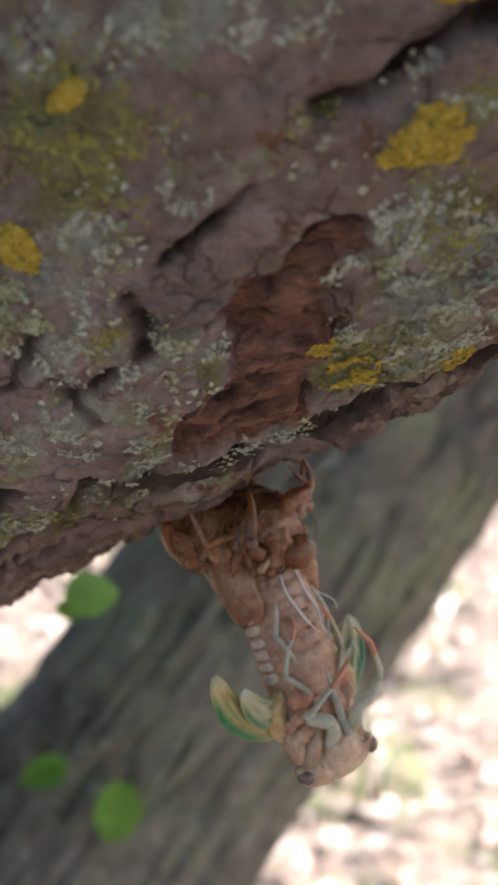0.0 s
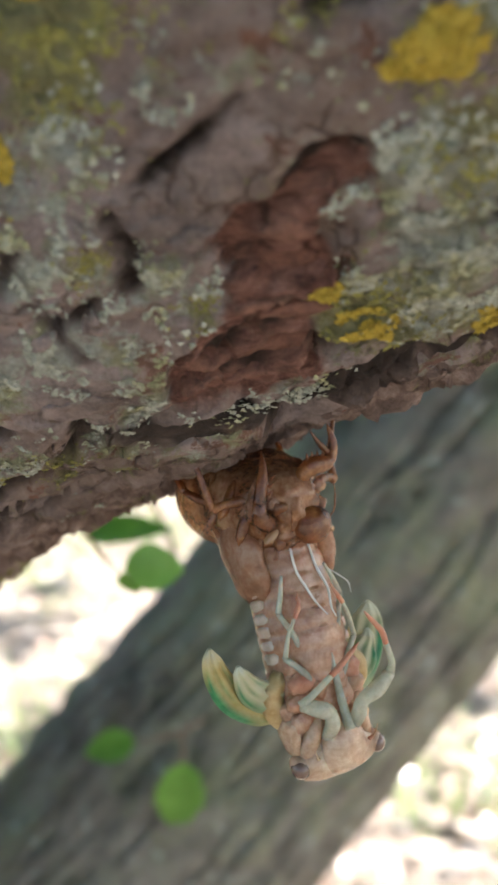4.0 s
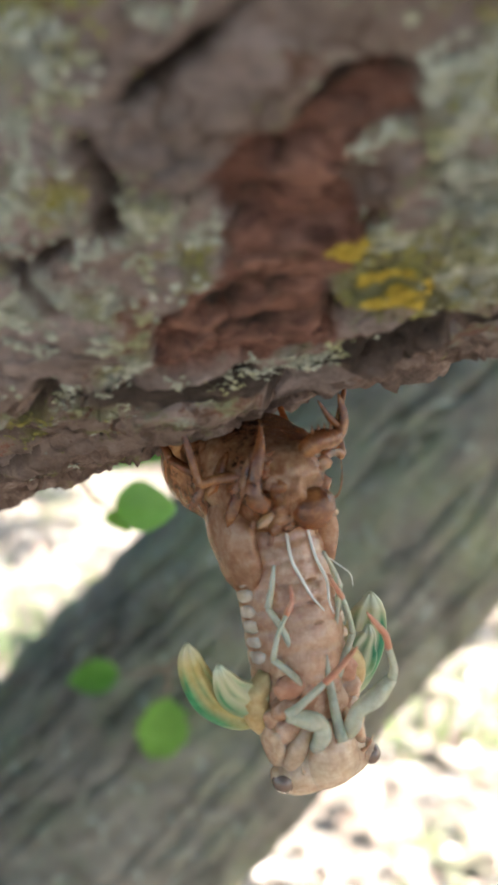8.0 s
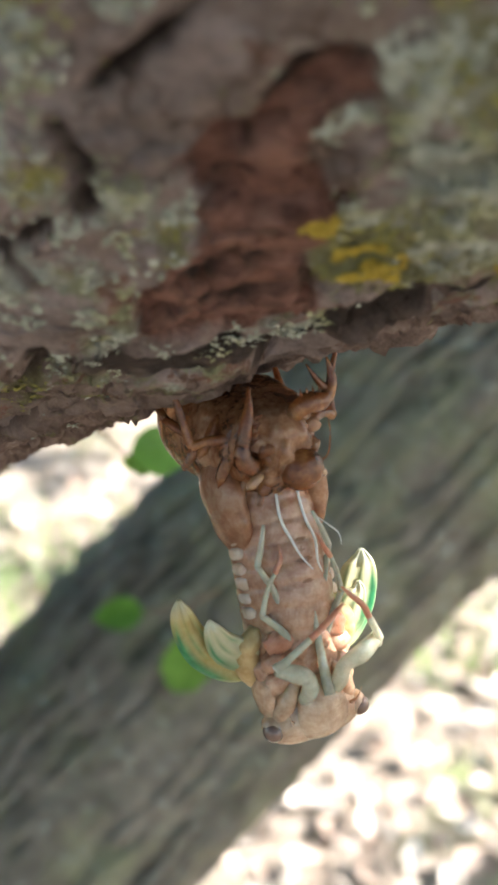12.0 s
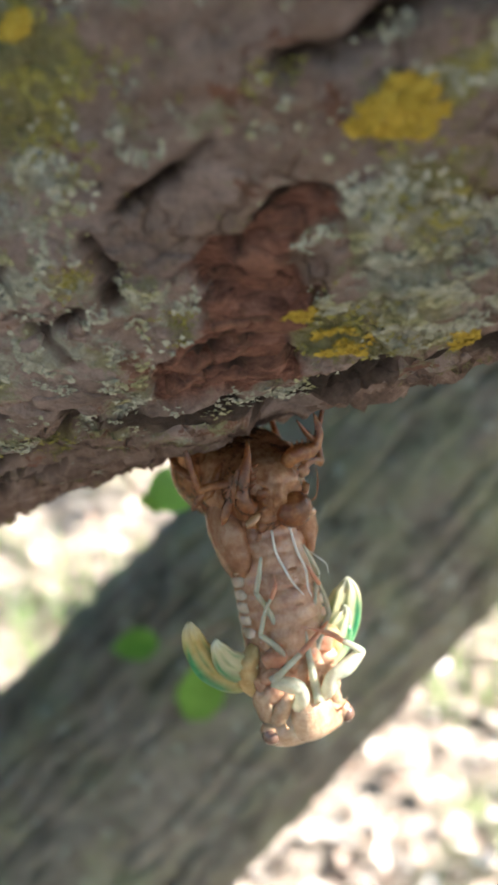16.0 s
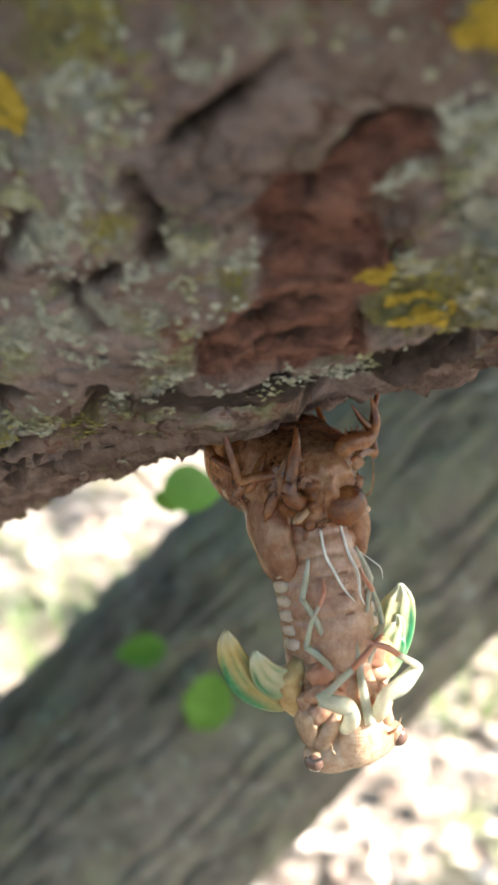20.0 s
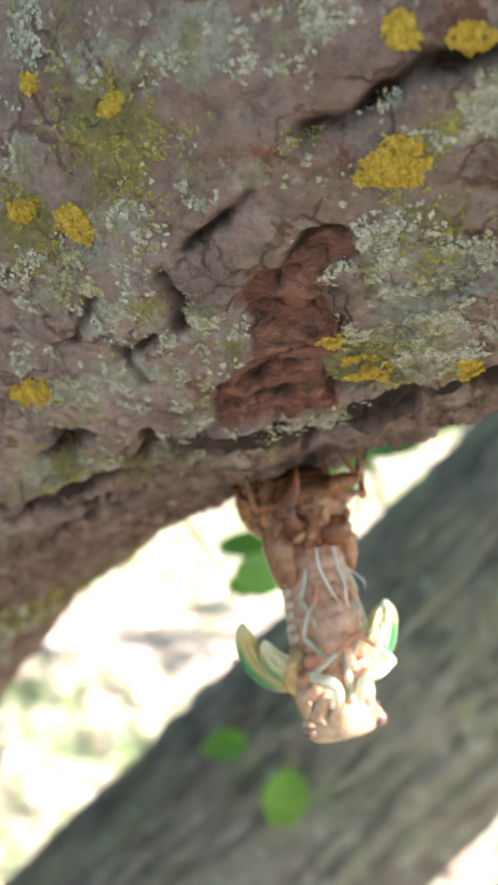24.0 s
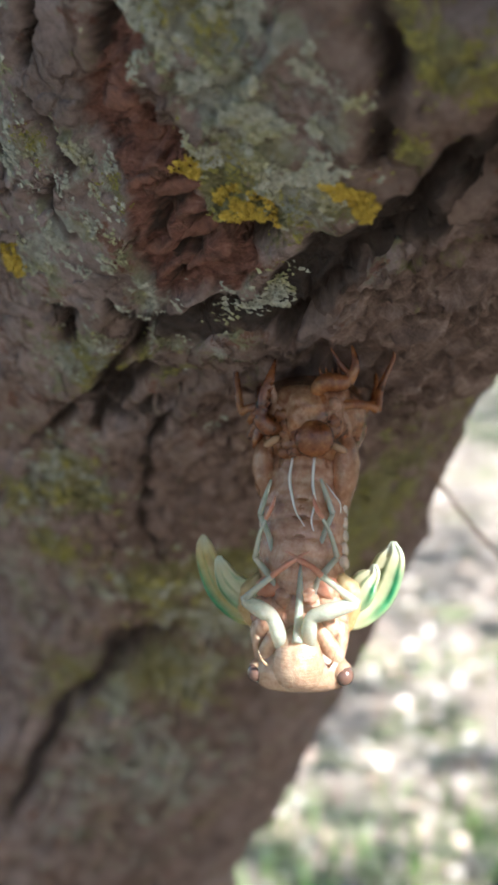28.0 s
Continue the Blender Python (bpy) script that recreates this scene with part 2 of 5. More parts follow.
LEDGE = [(0.0136, -0.006), (0.007, -0.0096), (0.0027, -0.0127), (0, -0.0165), (-0.0067, -0.0157), (-0.0106, -0.0162), (-0.0138, -0.016), (-0.0199, -0.0196), (-0.0249, -0.0208), (-0.05, -0.0248), (-0.08, -0.0248)]
LOW_CRACK = [(0.0737, -0.0049), (0.0485, -0.0077), (0.0416, -0.0091), (0.0342, -0.0074), (0.0281, -0.0079), (0.0205, -0.0074), (0.0131, -0.0062)]
CRACKS = [  # corners, half width, depth
    ([(-0.0036, -0.0045), (-0.0073, -0.0036), (-0.0098, -0.0052), (-0.0108, -0.0095)], 0.0013, 0.0024),
    ([(-0.0020, 0.0010), (-0.0065, 0.0022), (-0.0120, 0.0016)], 0.0006, 0.0012),
    ([(u, v - 0.0002) for u, v in LEDGE], 0.0014, 0.0010),
    (LOW_CRACK, 0.0010, 0.0032),
    ([(-0.0285, 0.0307), (-0.0311, 0.0301), (-0.0334, 0.0295), (-0.0359, 0.0301), (-0.0382, 0.03), (-0.0404, 0.0303), (-0.0427, 0.0286), (-0.046, 0.0273)], 0.0009, 0.0034),
    ([(-0.0094, 0.0252), (-0.0124, 0.0257), (-0.0152, 0.0262), (-0.02, 0.0267)], 0.0007, 0.0016),
    ([(-0.0041, 0.023), (-0.0038, 0.0197), (-0.0017, 0.0144)], 0.001, 0.0024),
    ([(-0.0516, -0.0012), (-0.0473, -0.0021), (-0.0458, -0.0055), (-0.0482, -0.009), (-0.0504, -0.0126)], 0.0024, 0.0052),
    ([(-0.0418, -0.0042), (-0.0392, -0.0088), (-0.0355, -0.0117), (-0.0298, -0.0145)], 0.0012, 0.003),
    ([(-0.0334, -0.0273), (-0.0384, -0.0252), (-0.0407, -0.0275)], 0.0016, 0.0034),
    ([(-0.0305, 0.0536), (-0.0348, 0.0535), (-0.0418, 0.0544), (-0.048, 0.055), (-0.0554, 0.0578)], 0.0017, 0.0036),
    ([(-0.0546, 0.0536), (-0.0559, 0.0484), (-0.0575, 0.0438)], 0.0014, 0.003),
    ([(-0.0293, 0.0697), (-0.0348, 0.0714), (-0.0382, 0.0736)], 0.0012, 0.0026),
    ([(-0.0457, 0.0658), (-0.0468, 0.0609), (-0.0456, 0.0542)], 0.001, 0.002),
    ([(0.0493, -0.0036), (0.0426, -0.0167), (0.0313, -0.0184)], 0.0012, 0.0026),
    ([(0.0298, 0.0014), (0.0209, 0.0027)], 0.0012, 0.0024),
    ([(0.0424, -0.0123), (0.034, -0.0121), (0.0244, -0.0124)], 0.0012, 0.0026),
    ([(0.0187, -0.0169), (0.0536, -0.0234), (0.076, -0.0301), (0.0902, -0.0297), (0.1343, -0.038)], 0.001, 0.0024),
    ([(0.0546, -0.0127), (0.0377, -0.01), (0.0284, -0.0108), (0.0187, -0.0169)], 0.0012, 0.0024),
    ([(-0.0345, -0.0208), (-0.0229, -0.0226), (-0.013, -0.0216), (-0.0038, -0.0207)], 0.0009, 0.002),
    ([(0.0047, 0.0253), (0.007, 0.0226), (0.0106, 0.0212)], 0.0009, 0.0016),
    ([(-0.0002, -0.0197), (0.0016, -0.0218)], 0.0014, 0.0022),
    ([(0.0012, 0.0159), (0.0046, 0.0146), (0.0067, 0.0153)], 0.0008, 0.0016),
    ([(0.0063, 0.0168), (0.0073, 0.0122), (0.0065, 0.0094)], 0.0008, 0.0016),
    ([(0.0246, 0.006), (0.0251, 0.0038), (0.027, 0.0008)], 0.0012, 0.0022),
    ([(0.0139, -0.0007), (0.0155, -0.0031), (0.0204, -0.0073)], 0.0009, 0.0018),
    ([(0.1977, -0.0277), (0.2038, -0.022), (0.2141, -0.0154)], 0.006, 0.008),
    ([(0.2223, -0.0151), (0.2695, 0.0011), (0.3381, 0.0027)], 0.003, 0.004),
    ([(-0.0346, -0.0271), (-0.0335, -0.0277), (-0.0329, -0.0267)], 0.002, 0.0045),
    ([(-0.0123, -0.0086), (-0.0111, -0.0097), (-0.01, -0.0093)], 0.0016, 0.0034),
    ([(0.0022, -0.0228), (0.0008, -0.0234), (-0.0006, -0.0231)], 0.0016, 0.004),
    ([(-0.0052, -0.0036), (-0.0014, -0.0027), (0.0025, -0.0054)], 0.0007, 0.0018),
    ([(-0.0116, -0.0003), (-0.0069, 0.0014), (-0.0026, -0.0006)], 0.0006, 0.0016),
    ([(-0.019, 0.0178), (-0.0228, 0.0183), (-0.0258, 0.017)], 0.0008, 0.0018),
]
BARE = [(-0.0131, 0.0180), (-0.0176, 0.0181), (-0.0221, 0.0185), (-0.0257, 0.0168), (-0.0257, 0.0136), (-0.0223, 0.0130), (-0.0198, 0.0124), (-0.0193, 0.0077), (-0.0167, 0.0023),
        (-0.0126, -0.0007), (-0.0101, -0.0079), (-0.0066, -0.0130), (-0.0009, -0.0117), (0.0045, -0.0051), (0.0021, 0.0017), (-0.0015, 0.0044), (-0.0052, 0.0053), (-0.0086, 0.0109),
        (-0.0107, 0.0153)]
# Lichen crusts: along, round, two half sizes, weight.
GREY_SPOTS = [(-0.0011, -0.0125, 0.0034, 0.0012, 1), (-0.0260, 0.0014, 0.0049, 0.0060, 1), (-0.0282, 0.0102, 0.0028, 0.0035, 0.9), (-0.0331, 0.0011, 0.0028, 0.0042, 0.9), (-0.0431, 0.0225, 0.0021, 0.0021, 0.9),
              (-0.0323, 0.0402, 0.0035, 0.0021, 0.8000), (-0.0233, 0.0463, 0.0028, 0.0028, 0.9), (-0.0115, 0.0501, 0.0028, 0.0021, 0.9), (0.0013, 0.0457, 0.0014, 0.0014, 1), (-0.0168, 0.0327, 0.0021, 0.0028, 0.8000),
              (-0.0061, 0.0312, 0.0021, 0.0028, 0.9), (0.0017, 0.0303, 0.0049, 0.0028, 0.9), (0.0092, 0.0297, 0.0035, 0.0035, 0.7000), (0.0033, 0.0228, 0.0035, 0.0021, 0.9), (0.0085, 0.0133, 0.0028, 0.0021, 1),
              (0.0062, 0.0095, 0.0042, 0.0042, 1), (0.0073, -0.0018, 0.0049, 0.0042, 1), (0.0154, 0.0117, 0.0049, 0.0028, 1), (0.0164, 0.0206, 0.0035, 0.0028, 0.8000), (-0.0036, 0.0138, 0.0030, 0.0030, 0.9),
              (-0.0051, 0.0098, 0.0030, 0.0030, 0.8000), (0.0349, -0.0011, 0.0028, 0.0028, 0.9), (0.0238, -0.0023, 0.0035, 0.0035, 0.8000), (-0.0214, 0.0145, 0.0021, 0.0021, 0.6000), (-0.0202, 0.0295, 0.0021, 0.0014, 0.5000),
              (-0.0270, 0.0259, 0.0021, 0.0014, 0.5000), (-0.0360, 0.0288, 0.0014, 0.0014, 0.6000), (-0.0243, -0.0118, 0.0028, 0.0030, 0.8000), (0.0163, -0.0095, 0.0028, 0.0028, 0.7000), (0.0056, -0.0134, 0.0035, 0.0025, 0.6000),
              (-0.0364, 0.0006, 0.0028, 0.0021, 0.9), (-0.0226, -0.0008, 0.0035, 0.0035, 0.9), (0.0315, -0.0281, 0.0021, 0.0012, 0.8000), (0.0927, -0.0099, 0.0231, 0.0042, 0.8000), (0.1681, -0.0473, 0.0371, 0.0126, 0.7000),
              (-0.0310, -0.0086, 0.0028, 0.0021, 0.8000), (-0.0408, 0.0527, 0.0060, 0.0050, 0.8000), (-0.0276, 0.0703, 0.0080, 0.0050, 0.9), (-0.0094, 0.0624, 0.0070, 0.0060, 0.8000), (-0.0494, 0.0437, 0.0050, 0.0050, 0.8000),
              (0.1510, -0.0494, 0.0140, 0.0080, 0.9), (0.1914, -0.0486, 0.0200, 0.0100, 0.9), (0.1636, -0.0195, 0.0120, 0.0070, 0.8000), (0.2261, -0.0404, 0.0250, 0.0120, 0.9), (0.2480, -0.0136, 0.0200, 0.0100, 0.8000),
              (0.1170, 0.0029, 0.0120, 0.0060, 0.9), (0.1914, 0.0061, 0.0200, 0.0080, 0.8000), (0.0822, -0.0223, 0.0060, 0.0040, 0.7000), (0.2937, -0.0323, 0.0300, 0.0200, 0.8000), (-0.0253, 0.0060, 0.0032, 0.0030, 0.9),
              (-0.0274, 0.0015, 0.0032, 0.0030, 0.9), (-0.0326, 0.0046, 0.0032, 0.0030, 0.9), (-0.0424, 0.0226, 0.0032, 0.0030, 0.9), (-0.0264, 0.0130, 0.0032, 0.0030, 0.9), (-0.0221, -0.0010, 0.0032, 0.0030, 0.9),
              (-0.0268, -0.0054, 0.0032, 0.0030, 0.9), (-0.0213, -0.0093, 0.0032, 0.0030, 0.9)]
OLIVE_SPOTS = [(-0.0109, 0.0403, 0.0047, 0.0056, 1), (0.0062, 0.0375, 0.0030, 0.0048, 0.8000), (-0.0318, 0.0120, 0.0023, 0.0043, 1), (0.0300, -0.0051, 0.0044, 0.0050, 0.9), (0.0226, -0.0131, 0.0031, 0.0039, 0.8000),
               (-0.0281, 0.0573, 0.0018, 0.0026, 0.9), (-0.0234, 0.0692, 0.0014, 0.0018, 0.8000), (-0.0049, 0.0076, 0.0016, 0.0022, 0.7000), (-0.0003, 0.0199, 0.0016, 0.0022, 0.6000), (-0.0397, 0.0226, 0.0019, 0.0015, 0.8000),
               (-0.0515, 0.0390, 0.0015, 0.0020, 0.9), (-0.0419, -0.0066, 0.0012, 0.0014, 1), (-0.0431, -0.0178, 0.0023, 0.0032, 1), (-0.0318, -0.0166, 0.0016, 0.0017, 0.8000), (-0.0227, -0.0133, 0.0020, 0.0019, 0.8000),
               (-0.0145, 0.0458, 0.0010, 0.0009, 0.7000), (-0.0281, 0.0299, 0.0014, 0.0009, 0.6000), (-0.0155, -0.0052, 0.0037, 0.0061, 0.8000), (0.0869, -0.0182, 0.0100, 0.0047, 0.8000), (0.1351, -0.0135, 0.0153, 0.0049, 0.9),
               (0.2284, -0.0374, 0.0123, 0.0060, 0.8000), (-0.0418, -0.0129, 0.0022, 0.0037, 0.8000), (0.1470, -0.0525, 0.0119, 0.0161, 0.7000), (0.0843, -0.0149, 0.0105, 0.0063, 0.7000), (0.1776, -0.0395, 0.0175, 0.0112, 0.6000),
               (0.1322, -0.0860, 0.0500, 0.0140, 0.9), (0.1568, -0.0328, 0.0120, 0.0080, 0.7000), (0.2191, -0.0293, 0.0200, 0.0120, 0.8000), (0.2479, -0.0022, 0.0200, 0.0100, 0.7000), (0.0807, -0.0133, 0.0080, 0.0050, 0.9),
               (0.1038, -0.0067, 0.0080, 0.0050, 0.9)]
YELLOW_SPOTS = [(-0.0338, 0.0220, 0.0033, 0.0029), (-0.0408, 0.0345, 0.0013, 0.0021), (-0.0449, 0.0298, 0.0018, 0.0020), (0.0001, 0.0349, 0.0019, 0.0028), (-0.0154, -0.0066, 0.0025, 0.0041), (-0.0149, 0.0016, 0.0014, 0.0016),
                (0.0222, 0.0147, 0.0036, 0.0026), (-0.0124, 0.0683, 0.0028, 0.0031), (-0.0442, 0.0096, 0.0009, 0.0009), (-0.0234, -0.0172, 0.0017, 0.0016), (-0.0248, -0.0137, 0.0011, 0.0024), (-0.0040, 0.0522, 0.0010, 0.0012),
                (0.0050, 0.0398, 0.0017, 0.0013), (-0.0127, 0.0443, 0.0017, 0.0010)]


def spot_field(s, a, spots):
    out = np.zeros(np.shape(s))
    for s0, a0, rs, ra, w in spots:
        out = np.maximum(out, w * np.exp(-0.5 * ((s - s0) / rs) ** 2 - 0.5 * ((a - a0) / ra) ** 2))
    return out


def bark_height(s, a, p):
    """Relief of the bark over the smooth limb, and the share of bare wood."""
    flat = np.stack([s, a, 0 * s], -1)
    wob = flat + 0.0016 * np.stack([vnoise(flat, 220, 3), vnoise(flat, 220, 4), 0 * s], -1) + 0.0008 * np.stack([vnoise(flat, 800, 5), vnoise(flat, 800, 6), 0 * s], -1)
    h = 0.0014 * fnoise(p, 45, 3, 1) + 0.0006 * fnoise(p, 260, 3, 2) + 0.00022 * fnoise(p, 1100, 2, 7)
    ws, wa = wob[..., 0], wob[..., 1]
    # scaly plates, parted by narrow furrows that run along the limb
    plate = fnoise(np.stack([ws * 62 + wa * 25, wa * 190 - ws * 30, 0 * s], -1), 1.0, 3, 9)
    rough = np.clip(0.35 + 1.1 * vnoise(flat, 60, 12) - 30 * (a - 0.010), 0.10, 1)
    under = np.maximum(np.clip((-0.016 - a) / 0.008, 0, 1), np.clip((s - 0.07) / 0.03, 0, 0.8))
    h += rough * (0.0008 * np.tanh(plate * 5) - 0.0016 * np.exp(-((plate - 0.08) / 0.06) ** 2))
    scale = fnoise(np.stack([ws * 240, wa * 420, 0 * s], -1), 1.0, 2, 14)
    h += 0.0003 * np.tanh(scale * 4) * rough
    flake = fnoise(np.stack([ws * 150 + wa * 60, wa * 520, 0 * s], -1), 1.0, 3, 16)
    h += under * (0.0008 * np.tanh(flake * 5) - 0.0011 * np.exp(-((flake + 0.15) / 0.07) ** 2))
    h += under * 0.00035 * np.tanh(4 * fnoise(np.stack([ws * 420, wa * 900, 0 * s], -1), 1.0, 2, 18))
    bare = inside(ws + 0.0008 * vnoise(flat, 500, 23), wa + 0.0010 * vnoise(flat, 500, 24), BARE)
    red = np.clip(bare / 0.0007 + 0.5, 0, 1)
    fibre = fnoise(np.stack([ws * 190 + wa * 90, wa * 800 - ws * 330, 0 * s], -1), 1.0, 3, 21)
    chip = fnoise(np.stack([ws * 160 + wa * 90, wa * 420 - ws * 160, 0 * s], -1), 1.0, 2, 25)
    h = h * (1 - 0.5 * red) + red * (-0.0013 + 0.00045 * fibre + 0.0011 * np.tanh(chip * 6))
    # inner: near-black shade painted into the cracks and below the ledge
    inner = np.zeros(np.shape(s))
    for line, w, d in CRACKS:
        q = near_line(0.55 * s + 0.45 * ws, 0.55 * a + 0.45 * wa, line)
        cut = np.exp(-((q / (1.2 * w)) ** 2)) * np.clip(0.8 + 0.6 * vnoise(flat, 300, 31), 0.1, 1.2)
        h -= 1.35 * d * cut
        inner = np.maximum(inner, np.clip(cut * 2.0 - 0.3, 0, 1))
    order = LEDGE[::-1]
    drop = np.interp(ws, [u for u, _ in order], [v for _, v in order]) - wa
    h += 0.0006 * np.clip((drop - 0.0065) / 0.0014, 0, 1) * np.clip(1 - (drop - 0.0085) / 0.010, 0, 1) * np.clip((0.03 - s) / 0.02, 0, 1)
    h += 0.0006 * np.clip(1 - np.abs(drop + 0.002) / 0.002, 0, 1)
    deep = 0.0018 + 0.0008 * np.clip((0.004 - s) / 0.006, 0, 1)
    # rot only masks the shadow band painted below the ledge
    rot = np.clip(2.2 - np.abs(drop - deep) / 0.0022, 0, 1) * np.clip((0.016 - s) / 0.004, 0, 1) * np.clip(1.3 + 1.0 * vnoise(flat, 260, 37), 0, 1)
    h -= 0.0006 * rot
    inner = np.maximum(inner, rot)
    return h, red, inner, under


def bark_mesh():
    s = graded(-0.078, 0.075, 0.0006, (-0.45, axis_len[-1] - S_HERE - 0.02), 1.03, 0.02)
    half = 0.5 * 2 * math.pi
    w = graded(-0.066 / 0.08, 0.08 / 0.08, 0.0006 / 0.08, (-half, half), 1.15, 0.08)[:-1]
    ss, ww = np.meshgrid(s, w, indexing="ij")
    c, r, e1, e2 = limb_frame(s)
    aa = ww * np.where(np.abs(ss) < 0.1, 0.08, r[:, None])
    n = np.cos(ww)[..., None] * e1[:, None] + np.sin(ww)[..., None] * e2[:, None]
    p = c[:, None] + r[:, None, None] * n
    aa = ww * r[:, None]
    h, red, inner, under = bark_height(ss, aa, p)
    far = np.clip((np.abs(ss - 0.0) - 0.12) / 0.2, 0, 1)
    h += far * 0.004 * fnoise(np.stack([ss * 12, aa * 50, 0 * ss], -1), 1.0, 3, 41)
    p = p + h[..., None] * n
    v, f = p.reshape(-1, 3), grid_faces(len(s), len(w), True)
    f.append(tuple(range(len(w)))[::-1])
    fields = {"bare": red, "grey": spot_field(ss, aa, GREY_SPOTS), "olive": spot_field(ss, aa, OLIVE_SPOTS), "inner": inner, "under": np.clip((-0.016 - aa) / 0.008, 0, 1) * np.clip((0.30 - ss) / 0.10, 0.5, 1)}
    return v, f, {k: x.ravel() for k, x in fields.items()}


def bark_material():
    m = mat("bark", (0.2, 0.15, 0.13), 0.9, spec=0.2)
    k = Nodes(m)
    brown = k.ramp(k.noise(85, 7, 0.66, 0.4), (0.30, (0.135, 0.102, 0.090)), (0.46, (0.220, 0.170, 0.155)), (0.6, (0.275, 0.215, 0.198)), (0.78, (0.33, 0.268, 0.245)))
    grain = k.ramp(k.noise(600, 8, 0.8), (0.30, 0.45), (0.5, 0.94), (0.70, 1.25))
    brown = k.mix(1.0, brown, grain, "MULTIPLY")
    brown = k.mix(k.ramp(k.noise(40, 6, 0.68, 0.6), (0.48, 0.0), (0.58, 0.8)), brown, k.ramp(k.noise(240, 7, 0.75), (0.32, (0.075, 0.050, 0.038)), (0.5, (0.175, 0.122, 0.098)), (0.7, (0.27, 0.20, 0.165))))
    brown = k.mix(k.ramp(k.noise(140, 7, 0.72, 0.5), (0.58, 0.0), (0.62, 0.8)), brown, k.ramp(k.noise(400, 5, 0.7), (0.3, (0.075, 0.032, 0.020)), (0.7, (0.19, 0.085, 0.052))))
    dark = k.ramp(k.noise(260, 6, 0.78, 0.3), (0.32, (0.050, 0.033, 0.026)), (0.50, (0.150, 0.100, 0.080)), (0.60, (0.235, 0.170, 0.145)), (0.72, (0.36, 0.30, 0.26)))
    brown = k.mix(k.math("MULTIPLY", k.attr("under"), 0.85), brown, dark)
    wood = k.ramp(k.noise(330, 6, 0.75, 0.6, (1.0, 1.0, 2.2)), (0.30, (0.034, 0.018, 0.013)), (0.44, (0.125, 0.056, 0.042)), (0.60, (0.215, 0.108, 0.080)), (0.78, (0.32, 0.19, 0.15)))
    col = k.mix(k.attr("bare"), brown, wood)
    warp = k.t.nodes.new("ShaderNodeVectorMath")
    warp.operation = "MULTIPLY_ADD"
    shake = k.node("ShaderNodeTexNoise", Scale=160.0, Detail=4.0)
    k.link(k.place(), shake.inputs["Vector"])
    k.link(shake.outputs["Color"], warp.inputs[0])
    warp.inputs[1].default_value = (0.012, 0.012, 0.012)
    k.link(k.place(), warp.inputs[2])
    cells = k.node("ShaderNodeTexVoronoi", Scale=95.0)
    cells.feature = "DISTANCE_TO_EDGE"
    k.link(warp.outputs[0], cells.inputs["Vector"])
    split = k.math("MULTIPLY", k.ramp(cells.outputs["Distance"], (0.0, 1.0), (0.07, 0.0)), k.ramp(k.noise(55, 5, 0.65, 0.5), (0.44, 0.0), (0.56, 1.0)))
    col = k.mix(k.math("MULTIPLY", split, 0.75), col, k.ramp(k.noise(300, 4), (0.3, (0.045, 0.028, 0.021)), (0.7, (0.10, 0.060, 0.042))))
    free = k.math("SUBTRACT", 1.0, k.math("MAXIMUM", k.attr("bare"), k.attr("inner")))
    olive = k.ramp(k.noise(700, 5, 0.7), (0.3, (0.10, 0.094, 0.036)), (0.55, (0.172, 0.163, 0.062)), (0.8, (0.25, 0.24, 0.105)))
    edge = k.math("ADD", k.math("MULTIPLY", k.noise(420, 8, 0.8, 0.4), 0.55), k.math("MULTIPLY", k.noise(170, 4, 0.6, 0.8), 0.35))
    o = k.math("ADD", k.math("ADD", k.math("MULTIPLY", k.attr("olive"), 0.30), k.math("MULTIPLY", k.noise(60, 5, 0.62, 0.5), 0.55)), edge)
    col = k.mix(k.math("MULTIPLY", k.ramp(k.math("SUBTRACT", o, 0.185), (0.62, 0.0), (0.70, 0.85)), free), col, olive)
    grey = k.ramp(k.noise(800, 7, 0.8), (0.3, (0.12, 0.122, 0.098)), (0.5, (0.255, 0.262, 0.222)), (0.7, (0.38, 0.39, 0.34)))
    g = k.math("ADD", k.math("ADD", k.math("MULTIPLY", k.attr("grey"), 0.17), k.math("MULTIPLY", k.noise(75, 5, 0.62, 0.6), 0.5)), edge)
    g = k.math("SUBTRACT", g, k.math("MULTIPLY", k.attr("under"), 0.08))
    grey = k.mix(k.ramp(k.noise(150, 5, 0.65, 0.4), (0.47, 0.0), (0.60, 0.75)), grey, k.ramp(k.noise(600, 6, 0.75), (0.3, (0.085, 0.080, 0.034)), (0.7, (0.24, 0.23, 0.11))))
    col = k.mix(k.math("MULTIPLY", k.ramp(k.math("SUBTRACT", g, 0.2), (0.575, 0.0), (0.64, 0.9)), free), col, grey)
    # shade of cracks and ledge, put into the bark colour
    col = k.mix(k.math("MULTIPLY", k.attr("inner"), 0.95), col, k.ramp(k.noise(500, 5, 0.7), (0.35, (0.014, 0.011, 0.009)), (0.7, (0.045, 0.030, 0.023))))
    k.base(col)
    k.bump(k.math("SUBTRACT", k.math("ADD", k.noise(500, 9, 0.8), k.math("MULTIPLY", g, 0.8)), k.math("MULTIPLY", split, 0.9)), 1.0, 0.0011)
    return m


BARK = bark_material()
limb = thing("tree_limb", "lichen-spotted brown tree limb with cracked bark and a bare red scar", "tree limb")
bark_v, bark_f, bark_fields = bark_mesh()
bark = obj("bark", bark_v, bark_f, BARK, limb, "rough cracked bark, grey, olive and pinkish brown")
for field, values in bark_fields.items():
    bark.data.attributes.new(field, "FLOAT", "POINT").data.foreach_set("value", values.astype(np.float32))


